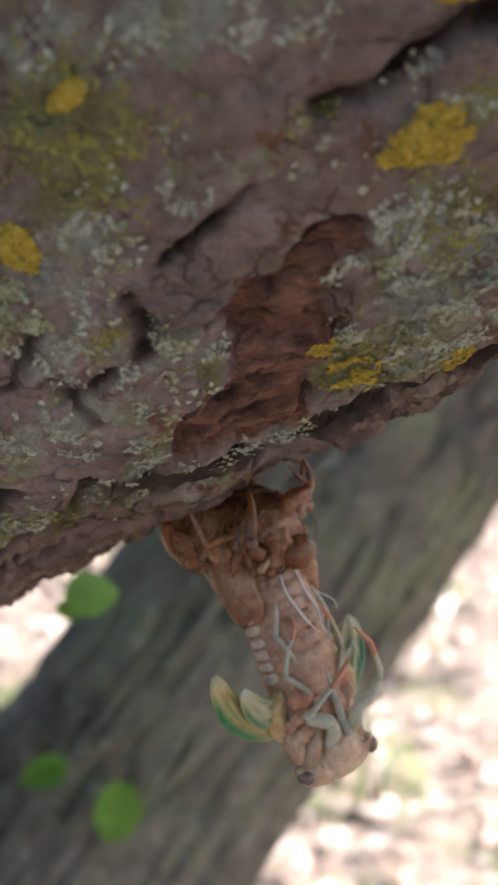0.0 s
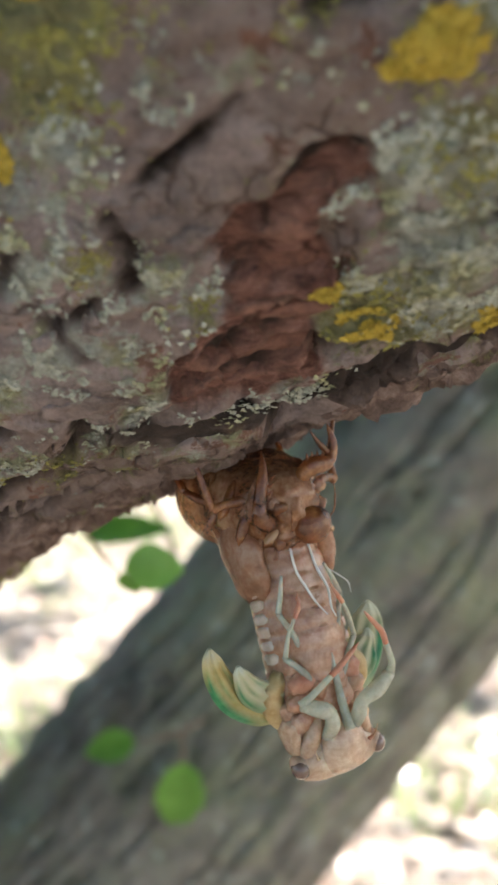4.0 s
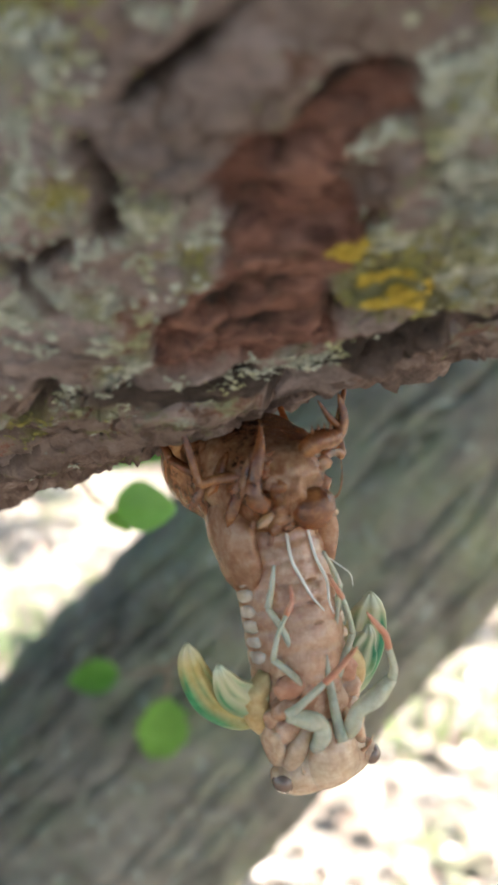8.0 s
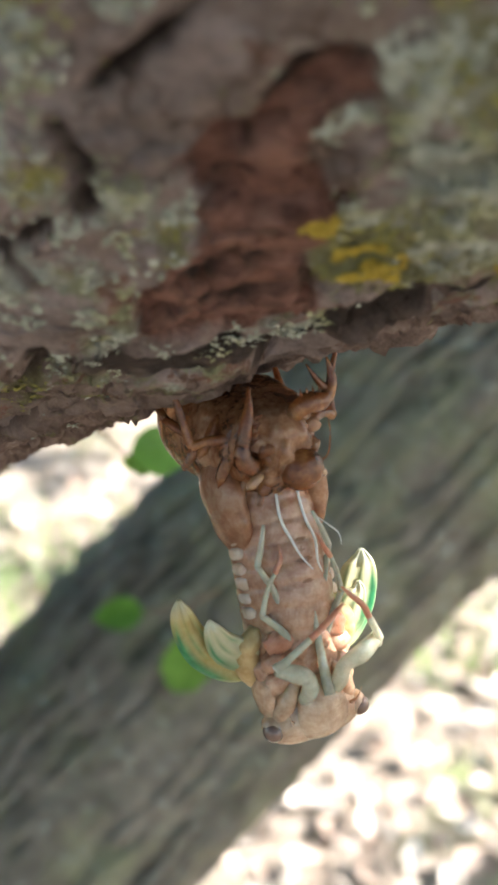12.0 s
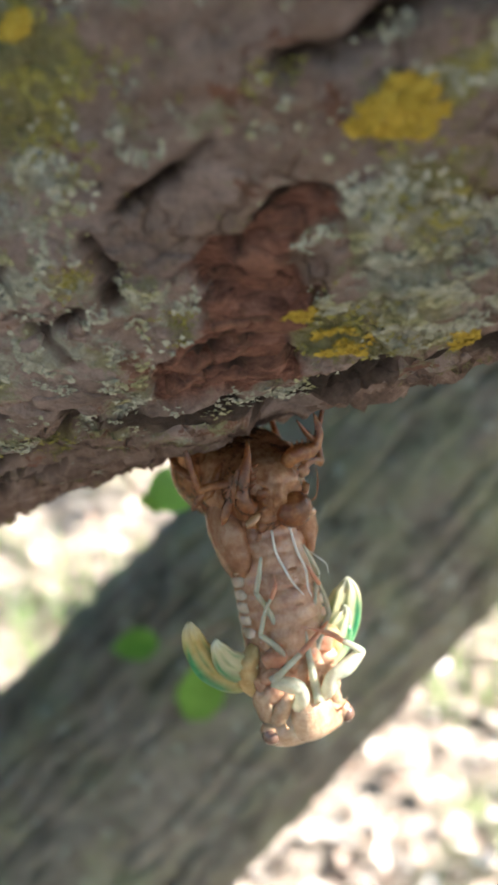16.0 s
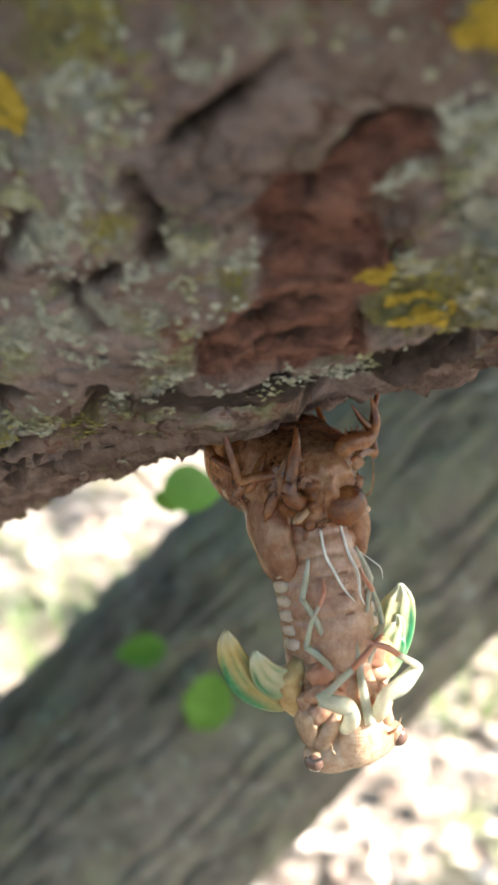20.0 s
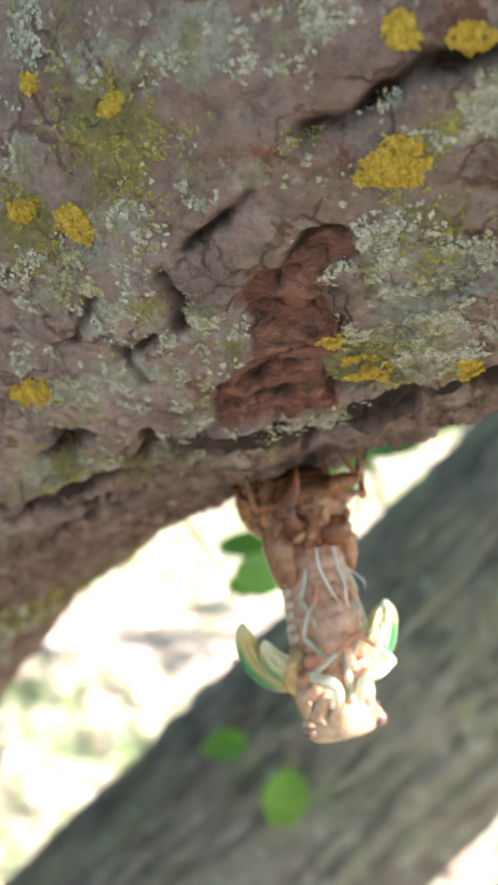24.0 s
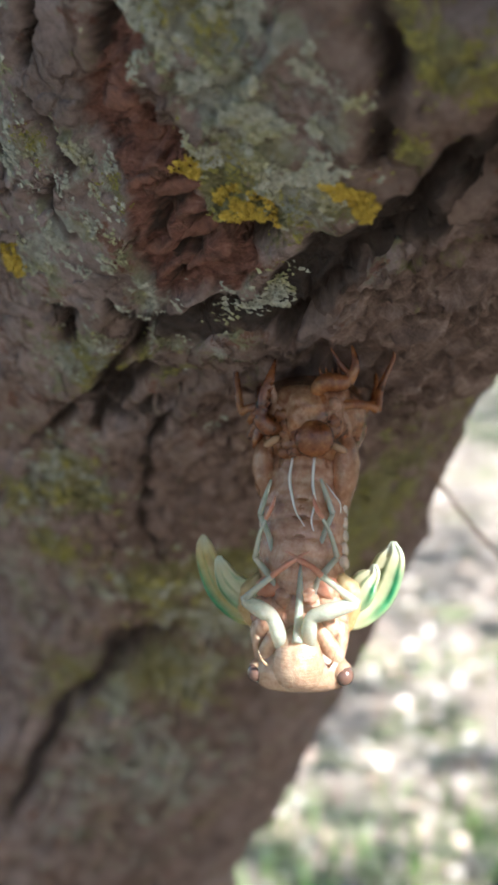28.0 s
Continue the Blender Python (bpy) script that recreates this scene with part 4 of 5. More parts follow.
for sgn, knee, tip in ((-1, (-8.6, 14.2, -16.2), (-9.6, 17.4, -6.8)), (1, (10.9, 13.6, -16.4), (13.2, 16.4, -8.4))):
    leg = rod("middle_leg", [(1 + sgn * 3.6, 11.4, -15.8), (1 + sgn * 6.0, 12.0, -15.2), (knee[0] - sgn * 1.2, 13.4, -15.6), knee], [0.8, 0.75, 0.6, 0.6], AMBER_DARK, shell, sides=10)
    rod("shin", [knee, (knee[0] + sgn * 0.5, 15.2, -13.2), (tip[0] - sgn * 0.1, 16.6, -9.6), tip], [0.6, 0.5, 0.34, 0.12], AMBER_DARK, leg, sides=10)
    leg = rod("hind_leg", [(1 + sgn * 5.4, 18, -16), (1 + sgn * 7.2, 20.6, -17.2), (1 + sgn * 8.6, 23.8, -16.4)], [0.8, 0.7, 0.6], AMBER_DARK, shell, sides=10)
    rod("shin", [(1 + sgn * 8.6, 23.8, -16.4), (1 + sgn * 8.9, 26.2, -14.0), (1 + sgn * 9.0, 28.4, -11.2)], [0.6, 0.42, 0.14], AMBER_DARK, leg, sides=10)
for k, (x, y, z, tall, wide, lean) in enumerate(((-4.6, 10.2, -14.6, 2.6, 0.7, 18), (-3.0, 9.2, -13.4, 2.2, 0.6, -12), (-5.4, 11.6, -18.2, 2.6, 0.7, 24), (-4.4, 10.4, -22.6, 2.4, 0.6, 14), (-2.6, 9.4, -24.4, 2.2, 0.5, 8), (-6.2, 14.2, -15.6, 2.8, 0.7, 30), (-6.6, 17.4, -18.0, 3.2, 0.7, 34), (6.2, 12.0, -17.0, 2.6, 0.6, -20), (5.6, 11.2, -22.8, 2.4, 0.6, -16))):
    blob("skin_fold", (x, y, z), (wide, wide * 1.2, tall), (AMBER, PALE_AMBER, AMBER_DARK)[k % 3], shell, turn=(0, lean, 0), shape=lumpy(0.2, 2.2, 70 + k), rings=18, sides=14)
rod("feeler", [(5.2, 8.4, -19.4), (6.4, 7.6, -18.2), (6.6, 7.4, -15.2), (6.4, 7.6, -13.4)], [0.16, 0.12, 0.1, 0.04], AMBER, shell, sides=6)
rod("feeler", [(-0.6, 7.4, -19.4), (-1.0, 6.6, -17.4), (-1.0, 6.6, -15.2)], [0.16, 0.12, 0.05], AMBER, shell, sides=6)
for path in ([(-0.6, 8.2, -22.0), (-0.9, 6.6, -24.6), (-0.4, 5.0, -26.8), (0.2, 3.8, -28.6), (1.4, 3.0, -30.4)], [(2.4, 8.4, -22.0), (2.3, 6.4, -25.0), (2.7, 4.6, -27.4), (2.3, 3.4, -29.6), (2.6, 2.8, -31.0)], [(3.9, 7.8, -25.4), (5.2, 5.6, -26.6), (6.1, 4.6, -27.6), (6.2, 4.2, -29.0)]):
    rod("thread", path, [0.17, 0.2, 0.18, 0.13, 0.06][: len(path)] if len(path) == 5 else [0.05, 0.09, 0.08, 0.04], WHITE, shell, "white breathing-tube lining", sides=6)


# adult
BELLY = skin_material("belly_skin", (0.23, 0.100, 0.055), (0.40, 0.215, 0.130), (0.57, 0.38, 0.265), 0.18, 0.35, 0.6, 0.6)
p, r = ringed_path([(0.8, 15.0, -21), (0.7, 12.4, -26), (0.5, 9.8, -31), (0.2, 7.6, -36), (0, 6.4, -41)], [4.8, 5.7, 6.0, 6.0, 5.7], 9, 0.035, 16)
rod("abdomen", p, r, BELLY, cicada, "soft ringed pink abdomen", sides=40, n=1)
loft("belly", [(0.8, 8.4, -24.0, 0.8, 1.2), (0.8, 7.5, -26.4, 2.0, 1.8), (0.7, 6.1, -29.0, 2.3, 2.0), (0.6, 4.9, -31.6, 2.1, 1.9), (0.5, 4.2, -34, 1.6, 1.7), (0.5, 3.9, -36, 0.8, 1.0)], AMBER, cicada, "dark amber middle of the belly", relief=creased(0.05, 0.5, 61))
for sgn in (-1, 1):
    for q in range(6):
        blob("side_plate", (0.4 + sgn * (5.25 + 0.05 * q), 11.0 - 0.8 * q, -28.2 - 1.66 * q), (0.85, 1.8, 0.90), PLATE, cicada, "pale side plate", rings=10, sides=14, shape=squared(50 + q), turn=(-26, 0, 0))
loft("thorax", [(0, 6.2, -37.6, 3.0, 2.4), (0, 5.4, -38.8, 5.4, 3.7), (0, 4.9, -42, 6.1, 4.3), (0, 4.2, -45.4, 6.3, 3.9), (0.2, 3.2, -47.8, 5.6, 3.0)], PINK, cicada, sides=44, relief=creased(0.05, 0.45, 12))
for sgn in (-1, 1):
    for k, (x, y, z, a, b) in enumerate(((3.6, 2.2, -38.8, 1.9, 1.5), (4.5, 2.0, -41.2, 1.6, 1.3), (3.9, 1.6, -44.0, 1.9, 1.6), (3.2, 3.6, -36.6, 1.8, 1.3), (1.5, 1.6, -40.0, 1.3, 1.6), (1.4, 1.2, -43.4, 1.2, 1.7), (5.2, 3.2, -43.2, 1.4, 1.6))):
        blob("leg_base", (sgn * x, y + 0.5, z), (a * 1.1, 1.4, b * 1.15), ORANGE if k == 0 else PINK, cicada, "swollen orange-pink leg base" if k == 0 else "", turn=(0, 24 * sgn, 0), shape=lumpy(0.16, 2.6, 15 + k), rings=16, sides=20)
    loft("shoulder", [(sgn * 5.2, 4.4, -42.6, 0.6, 0.9), (sgn * 5.5, 4.0, -44.0, 1.1, 2.3), (sgn * 5.6, 3.4, -46.2, 1.1, 2.3), (sgn * 5.5, 2.8, -48.6, 0.7, 1.6)], CREAM, cicada, sides=20, relief=creased(0.1, 0.7, 44 + sgn))


def ribbed(p, w):
    """Fine cross ribs on the front of the face, on both sides of a smooth middle."""
    front = np.clip(-np.sin(w) * 2.2 - 0.9, 0, 1)[None]
    side = np.clip(np.abs(p[..., 0] - 0.3) / 0.5 - 0.6, 0, 1)
    groove = np.exp(-(((np.abs(p[..., 0] - 0.3) - 0.35) / 0.22) ** 2))
    return 1 + front * (0.016 * side * np.cos(2 * np.pi * p[..., 2] / 0.46 + 0.5 * np.abs(p[..., 0])) - 0.014 * groove) + 0.02 * fnoise(p, 0.5, 2, 18)


loft("head", [(0.3, 2.6, -45.8, 4.6, 1.8), (0.3, 2.0, -47.7, 5.5, 2.9), (0.3, 1.6, -49.5, 6.2, 3.3), (0.3, 1.6, -51.3, 6.2, 3.0), (0.3, 1.7, -52.4, 5.2, 2.2), (0.3, 1.8, -52.8, 3.2, 1.0)], CREAM, cicada, sides=48, power=2.4, relief=creased(0.025, 0.5, 18))
loft("clypeus", [(0.3, 0.4, -43.4, 0.9, 0.6), (0.3, 0.0, -44.4, 2.1, 1.6), (0.3, -0.4, -46.2, 3.0, 2.4), (0.3, -0.6, -48.7, 3.5, 2.6), (0.3, -0.3, -50.7, 3.2, 2.2), (0.3, 0.3, -52.1, 2.2, 1.3), (0.3, 0.8, -52.6, 1.0, 0.5)], CREAM, cicada, "swollen finely ribbed pale face", sides=64, n=14, relief=ribbed)
for sgn in (-1, 1):
    loft("cheek", [(0.3 + sgn * 2.6, 1.4, -42.8, 0.4, 0.5), (0.3 + sgn * 3.2, 0.8, -44.4, 1.0, 0.9), (0.3 + sgn * 4.0, 1.0, -46.4, 1.4, 1.4), (0.3 + sgn * 4.6, 1.3, -48.4, 1.3, 1.4), (0.3 + sgn * 5.0, 1.2, -49.6, 0.5, 0.7)], CREAM, cicada, sides=20, relief=creased(0.06, 0.6, 47 + sgn))
    rod("antenna", [(0.3 + sgn * 4.2, -0.8, -48.6), (0.3 + sgn * 4.8, -1.4, -47.6), (0.3 + sgn * 5.2, -1.6, -46.2)], [0.26, 0.12, 0.04], CREAM, cicada, sides=6)
for x, y in ((-5.7, 1.0), (6.3, 0.2)):
    eye = blob("eye", (x, y, -50.2), (1.3, 1.5, 1.4), EYE, cicada, "glossy dark brown eye", rings=16, sides=20)
    blob("eye_rim", (x * 0.94, y + 0.5, -50.0), (1.5, 1.7, 1.7), CREAM, eye, rings=12, sides=18, shape=lumpy(0.05, 2, 3))
rod("beak", [(0.5, -2.2, -45.0), (0.6, -0.6, -42.0), (0.7, 0.8, -38.6), (0.8, 1.8, -35.4)], [0.75, 0.6, 0.45, 0.2], GREENISH, cicada, "pale green beak folded along the breast", sides=12)
MOVING = []
for sgn, knee in ((-1, (-6.4, -1.4, -39.4)), (1, (8.3, -0.9, -39.9))):
    leg = rod("front_leg", [(sgn * 2.0, -0.4, -46.0), (sgn * 2.1, -1.9, -43.6), (sgn * 2.7, -2.3, -41.4), (knee[0] * 0.62, -2.3, -40.5), knee], [0.85, 1.05, 0.95, 1.15, 0.8], GREENISH, cicada, sides=18)
    shin = rod("shin", [knee, (knee[0] * 0.82, -2.0, -38.1), (knee[0] * 0.45 + 0.4, -2.4, -35.8)], [0.72, 0.5, 0.42], GREENISH, leg, sides=10)
    foot = rod("foot", [(knee[0] * 0.45 + 0.4, -2.4, -35.8), (knee[0] * 0.22 + 0.8, -2.4, -34.4), (0.9 - sgn * 0.3, -1.9, -33.4), (0.9 - sgn * 1.6, -1.5, -32.7)], [0.42, 0.4, 0.32, 0.1], ORANGE, leg, "orange foot", sides=10)
    MOVING.append((sgn, [k / 1000 for k in knee], shin, foot))
    leg = rod("middle_leg", [(sgn * 2.4, 1.8, -39.6), (sgn * 3.4, 2.0, -37.2), (sgn * 5.6, 3.2, -34.8)], [0.42, 0.48, 0.4], GREENISH, cicada, sides=12)
    rod("shin", [(sgn * 5.6, 3.2, -34.8), (sgn * 4.9, 3.2, -31.8), (sgn * 3.9, 3.0, -29.4)], [0.4, 0.3, 0.25], GREENISH, leg, sides=10)
    rod("foot", [(sgn * 3.9, 3.0, -29.4), (sgn * 3.0, 3.2, -27.8), (sgn * 2.6, 4.2, -26.4)], [0.32, 0.3, 0.1], ORANGE, leg, "orange foot", sides=8)
    leg = rod("hind_leg", [(sgn * 2.8, 3.4, -36.4), (sgn * 3.4, 3.8, -32.8), (sgn * 5.0, 5.2, -29.2)], [0.42, 0.42, 0.36], GREENISH, cicada, sides=12)
    rod("shin", [(sgn * 5.0, 5.2, -29.2), (sgn * 4.2, 5.6, -26.8), (sgn * 3.4, 6.4, -24.6)], [0.42, 0.36, 0.2], GREENISH, leg, sides=8)


def wing_material():
    m = mat("unfolding_wing", (0.6, 0.6, 0.3), 0.3, spec=0.5)
    k = Nodes(m)
    yellow = k.ramp(k.noise(500, 4), (0.3, (0.40, 0.27, 0.07)), (0.7, (0.52, 0.43, 0.19)))
    green = k.ramp(k.noise(700, 4), (0.3, (0.012, 0.125, 0.05)), (0.7, (0.05, 0.26, 0.10)))
    col = k.mix(k.attr("pale"), yellow, (0.54, 0.55, 0.42))
    col = k.mix(k.attr("green"), col, green)
    k.base(col)
    k.bump(k.noise(900, 4), 0.4, 0.0004)
    tl = k.t.nodes.new("ShaderNodeBsdfTranslucent")
    k.link(col, tl.inputs[0])
    mx = k.t.nodes.new("ShaderNodeMixShader")
    mx.inputs[0].default_value = 0.4
    k.link(k.bsdf.outputs[0], mx.inputs[1])
    k.link(tl.outputs[0], mx.inputs[2])
    k.link(mx.outputs[0], k.out.inputs[0])
    return m


WING = wing_material()
WING_ROOT = skin_material("yellow_skin", (0.34, 0.20, 0.07), (0.47, 0.33, 0.15), (0.56, 0.44, 0.25), 0.35, 0.35)


def wing(name, line, width, thick, pale, label, out):
    """A soft crumpled wing bud along a curved line; its outer margin is green."""
    c = spline(line, 10)
    w = spline(np.array(width)[:, None], 10)[:, 0]
    t = np.gradient(c, axis=0)
    t /= np.linalg.norm(t, axis=1)[:, None]
    nrm = np.array((-0.25 if out < 0 else -0.5, -1, 0.1))
    side = np.cross(t, nrm)
    side /= np.linalg.norm(side, axis=1)[:, None]
    up = np.cross(side, t)
    a = np.linspace(0, 2 * np.pi, 24, endpoint=False)
    fold = 1 + 0.5 * np.sin(5 * np.cos(a) * 1.6)
    v = c[:, None] + w[:, None, None] * np.cos(a)[None, :, None] * side[:, None] + (thick * fold * np.sin(a))[None, :, None] * up[:, None] * np.sqrt(np.clip(w / max(width), 0, 1))[:, None, None]
    ob = obj(name, v.reshape(-1, 3) / 1000, grid_faces(len(c), 24, True) + [tuple(range(24))[::-1], tuple(range(len(c) * 24 - 24, len(c) * 24))], WING, cicada, label)
    along = np.linspace(0, 1, len(c))[:, None]
    edge = (1.0 - 0.75 * pale) * np.clip(np.cos(a) * out * 1.9 - 0.35, 0, 1)[None, :] * np.clip(1.6 - np.abs(along - 0.42) / 0.22, 0, 1)
    streak = 0.7 * np.clip(np.sin(np.cos(a) * 9 + along * 2) * 1.5 - 0.4, 0, 1) * np.clip(1 - np.abs(along - 0.5) / 0.28, 0, 1)
    tip = np.clip((along - 0.72) / 0.2, 0, 1) * 0.6 + 0 * edge
    for key, x in (("green", np.clip(edge + streak, 0, 1)), ("pale", np.clip(pale + tip, 0, 1))):
        ob.data.attributes.new(key, "FLOAT", "POINT").data.foreach_set("value", np.broadcast_to(x, edge.shape).astype(np.float32).ravel())
    return ob


# last value: the right forewing's sunlit look, painted as a paler colour
for sgn, tip, far, back, broad, pale in ((-1, -32.8, 1.0, 3.0, 1.0, 0.0), (1, -34.2, 0.92, 4.0, 1.3, 0.45)):
    wing("forewing", [(sgn * 5.6, 5.6, -43.4), (sgn * 8.4 * far, 5.6 + 0.25 * back, -43.0), (sgn * 11.4 * far, 5.6 + 0.6 * back, -40.7), (sgn * 13.1 * far, 5.6 + 0.85 * back, -37.4), (sgn * 13.8 * far, 5.6 + 0.97 * back, tip - 1.6), (sgn * 13.9 * far, 5.6 + back, tip)],
         [broad * x for x in (1.6, 2.1, 2.2, 1.9, 1.3, 0.3)], 0.85, pale, "crumpled yellow-green wing bud", sgn)
    wing("hindwing", [(sgn * 5.6, 4.7, -40.8), (sgn * 7.8, 4.7 + 0.15 * back, -40.6), (sgn * 9.8 * far, 4.7 + 0.3 * back, -39.0), (sgn * 11.0 * far, 4.7 + 0.4 * back, tip - 3.6), (sgn * 11.2 * far, 4.7 + 0.45 * back, tip - 2.4)], [2.0, 2.3, 2.0, 1.1, 0.3], 0.8, 0.5, "small pale crumpled wing bud", sgn)
    loft("wing_root", [(sgn * 5.6, 5.4, -37.6, 0.6, 0.8), (sgn * 6.6, 5.0, -39.2, 1.6, 1.3), (sgn * 6.9, 5.0, -42, 1.7, 1.4), (sgn * 6.4, 5.0, -45, 1.0, 1.0), (sgn * 6.0, 5.0, -46, 0.3, 0.4)], WING_ROOT, cicada, "swollen yellow wing root", sides=20, relief=creased(0.16, 0.6, 33))

# ---- behind: a second leaning trunk, the ground ----
def trunk_material():
    m = mat("far_bark", (0.15, 0.14, 0.12), 0.9, spec=0.2)
    k = Nodes(m)
    col = k.ramp(k.noise(60, 6, 0.7, 0.4), (0.3, (0.085, 0.076, 0.062)), (0.5, (0.145, 0.130, 0.108)), (0.75, (0.225, 0.205, 0.170)))
    moss = k.ramp(k.noise(22, 5, 0.65), (0.45, 0.0), (0.62, 0.7))
    col = k.mix(moss, col, k.ramp(k.noise(260, 4), (0.3, (0.12, 0.13, 0.06)), (0.7, (0.26, 0.27, 0.18))))
    col = k.mix(k.ramp(k.noise(110, 6, 0.75), (0.58, 0.0), (0.66, 0.85)), col, (0.30, 0.33, 0.29))
    k.base(col)
    k.bump(k.noise(400, 6, 0.7), 0.7, 0.002)
    return m


def trunk():
    line = spline([(-0.92, 0.10, -1.5), (-0.58, 0.150, -0.803), (-0.36, 0.236, -0.588), (-0.16, 0.3148, -0.3932), (0.04, 0.3938, -0.198), (0.24, 0.473, -0.0028), (0.62, 0.61, 0.40)], 40)
    rad = spline(np.array([0.14, 0.098, 0.084, 0.077, 0.073, 0.071, 0.066])[:, None], 40)[:, 0]
    t = np.gradient(line, axis=0)
    t /= np.linalg.norm(t, axis=1)[:, None]
    e1 = np.cross(t, (0, 1, 0.2))
    e1 /= np.linalg.norm(e1, axis=1)[:, None]
    e2 = np.cross(t, e1)
    a = np.linspace(0, 2 * np.pi, 260, endpoint=False)
    n = np.cos(a)[None, :, None] * e1[:, None] + np.sin(a)[None, :, None] * e2[:, None]
    s = np.r_[0, np.cumsum(np.linalg.norm(np.diff(line, axis=0), axis=1))]
    p = line[:, None] + rad[:, None, None] * n
    q = np.stack([np.broadcast_to(s[:, None] * 5.5, p.shape[:2]), np.cos(a)[None] * 5.5 + 0 * s[:, None], np.sin(a)[None] * 5.5 + 0 * s[:, None]], -1)
    q = q + 0.22 * vnoise(p, 40, 2)[..., None]
    ridge = np.abs(fnoise(q, 1.3, 3, 5))
    h = -0.0058 * np.exp(-((ridge / 0.10) ** 2)) + 0.0022 * fnoise(p, 60, 3, 8) + 0.0010 * fnoise(p, 260, 2, 9)
    v = (p + h[..., None] * n).reshape(-1, 3)
    ob = thing("leaning_tree", "leaning grey-brown tree with deeply furrowed mossy bark", "tree")
    skin = trunk_material()
    obj("trunk", v, grid_faces(len(line), 260, True), skin, ob)
    for k in range(60):
        i = int(rng.integers(70, 190))
        w = rng.uniform(-2.6, -0.4) if k % 3 else rng.uniform(0, 6.28)
        rows = []
        for u in np.linspace(-1, 1, 9):
            j = int(np.clip(i + u * rng.uniform(4, 6), 0, len(line) - 1))
            ww = w + 0.02 * math.sin(3 * u + k)
            d = math.cos(ww) * e1[j] + math.sin(ww) * e2[j]
            rows.append(line[j] + (rad[j] + 0.0006) * d)
        wide = rng.uniform(0.0018, 0.0034)
        v2, f2 = tube(rows[::2], [0.0006, wide, wide * 1.1, wide * 0.8, 0.0006], sides=8, flat=0.7, n=5)
        v2 = v2 + 0.0009 * np.stack([fnoise(v2, 300, 2, 80 + q) for q in range(3)], -1)
        obj("bark_ridge", v2, f2, skin, ob)
    return ob


trunk()
GROUND = -1.4


def strewn(x, y):
    """Height of the ground."""
    p = np.stack([np.asarray(x, float), np.asarray(y, float), 0 * np.asarray(x, float)], -1)
    return GROUND + 0.03 * fnoise(p, 0.7, 3, 3)


def ground_material():
    m = mat("leaf_litter_soil", (0.2, 0.17, 0.12), 0.95, spec=0.1)
    k = Nodes(m)
    col = k.ramp(k.noise(14, 8, 0.75, 0.5), (0.3, (0.13, 0.095, 0.075)), (0.5, (0.30, 0.245, 0.20)), (0.62, (0.46, 0.39, 0.33)), (0.8, (0.60, 0.53, 0.46)))
    col = k.mix(k.ramp(k.noise(1.9, 6, 0.7), (0.52, 0.0), (0.64, 0.6)), col, k.ramp(k.noise(40, 5), (0.3, (0.06, 0.11, 0.02)), (0.7, (0.16, 0.25, 0.05))))
    k.base(col)
    k.bump(k.noise(40, 6, 0.7), 1.0, 0.02)
    return m


def ground():
    x = graded(-8, 8, 0.2, (-600, 600), 1.4, 200)
    y = graded(-3, 16, 0.2, (-600, 600), 1.4, 200)
    xx, yy = np.meshgrid(x, y, indexing="ij")
    v = np.stack([xx, yy, strewn(xx, yy)], -1).reshape(-1, 3)
    return tagged(obj("ground", v, grid_faces(len(x), len(y), False), ground_material()), "sunlit ground of dry leaves, soil and grass", "ground", kind="structure")


ground()


def leaf_material(name, lo, mid, hi, thin=0.4, rough=0.5, spread=0.55):
    m = mat(name, mid, rough, spec=0.4)
    k = Nodes(m)
    f = k.math("ADD", k.math("MULTIPLY", k.island(), spread), k.math("MULTIPLY", k.noise(70, 4, 0.6), 1.0 - spread))
    col = k.ramp(f, (0.15, lo), (0.45, mid), (0.8, hi))
    k.base(col)
    k.bump(k.noise(400, 3), 0.3, 0.001)
    tl = k.t.nodes.new("ShaderNodeBsdfTranslucent")
    k.link(col, tl.inputs[0])
    mx = k.t.nodes.new("ShaderNodeMixShader")
    mx.inputs[0].default_value = thin
    k.link(k.bsdf.outputs[0], mx.inputs[1])
    k.link(tl.outputs[0], mx.inputs[2])
    k.link(mx.outputs[0], k.out.inputs[0])
    return m


DRY = leaf_material("dry_leaves", (0.20, 0.12, 0.085), (0.48, 0.37, 0.30), (0.74, 0.67, 0.60), 0.15, 0.3)
GREEN = leaf_material("green_leaf", (0.07, 0.17, 0.02), (0.13, 0.29, 0.04), (0.22, 0.42, 0.08), 0.5, 0.4, 0.3)
CROWN = leaf_material("crown_leaf", (0.03, 0.09, 0.012), (0.06, 0.16, 0.02), (0.11, 0.24, 0.04), 0.35, 0.4)
BLADE = leaf_material("grass_blade", (0.06, 0.13, 0.02), (0.14, 0.26, 0.05), (0.30, 0.40, 0.13), 0.45, 0.4)


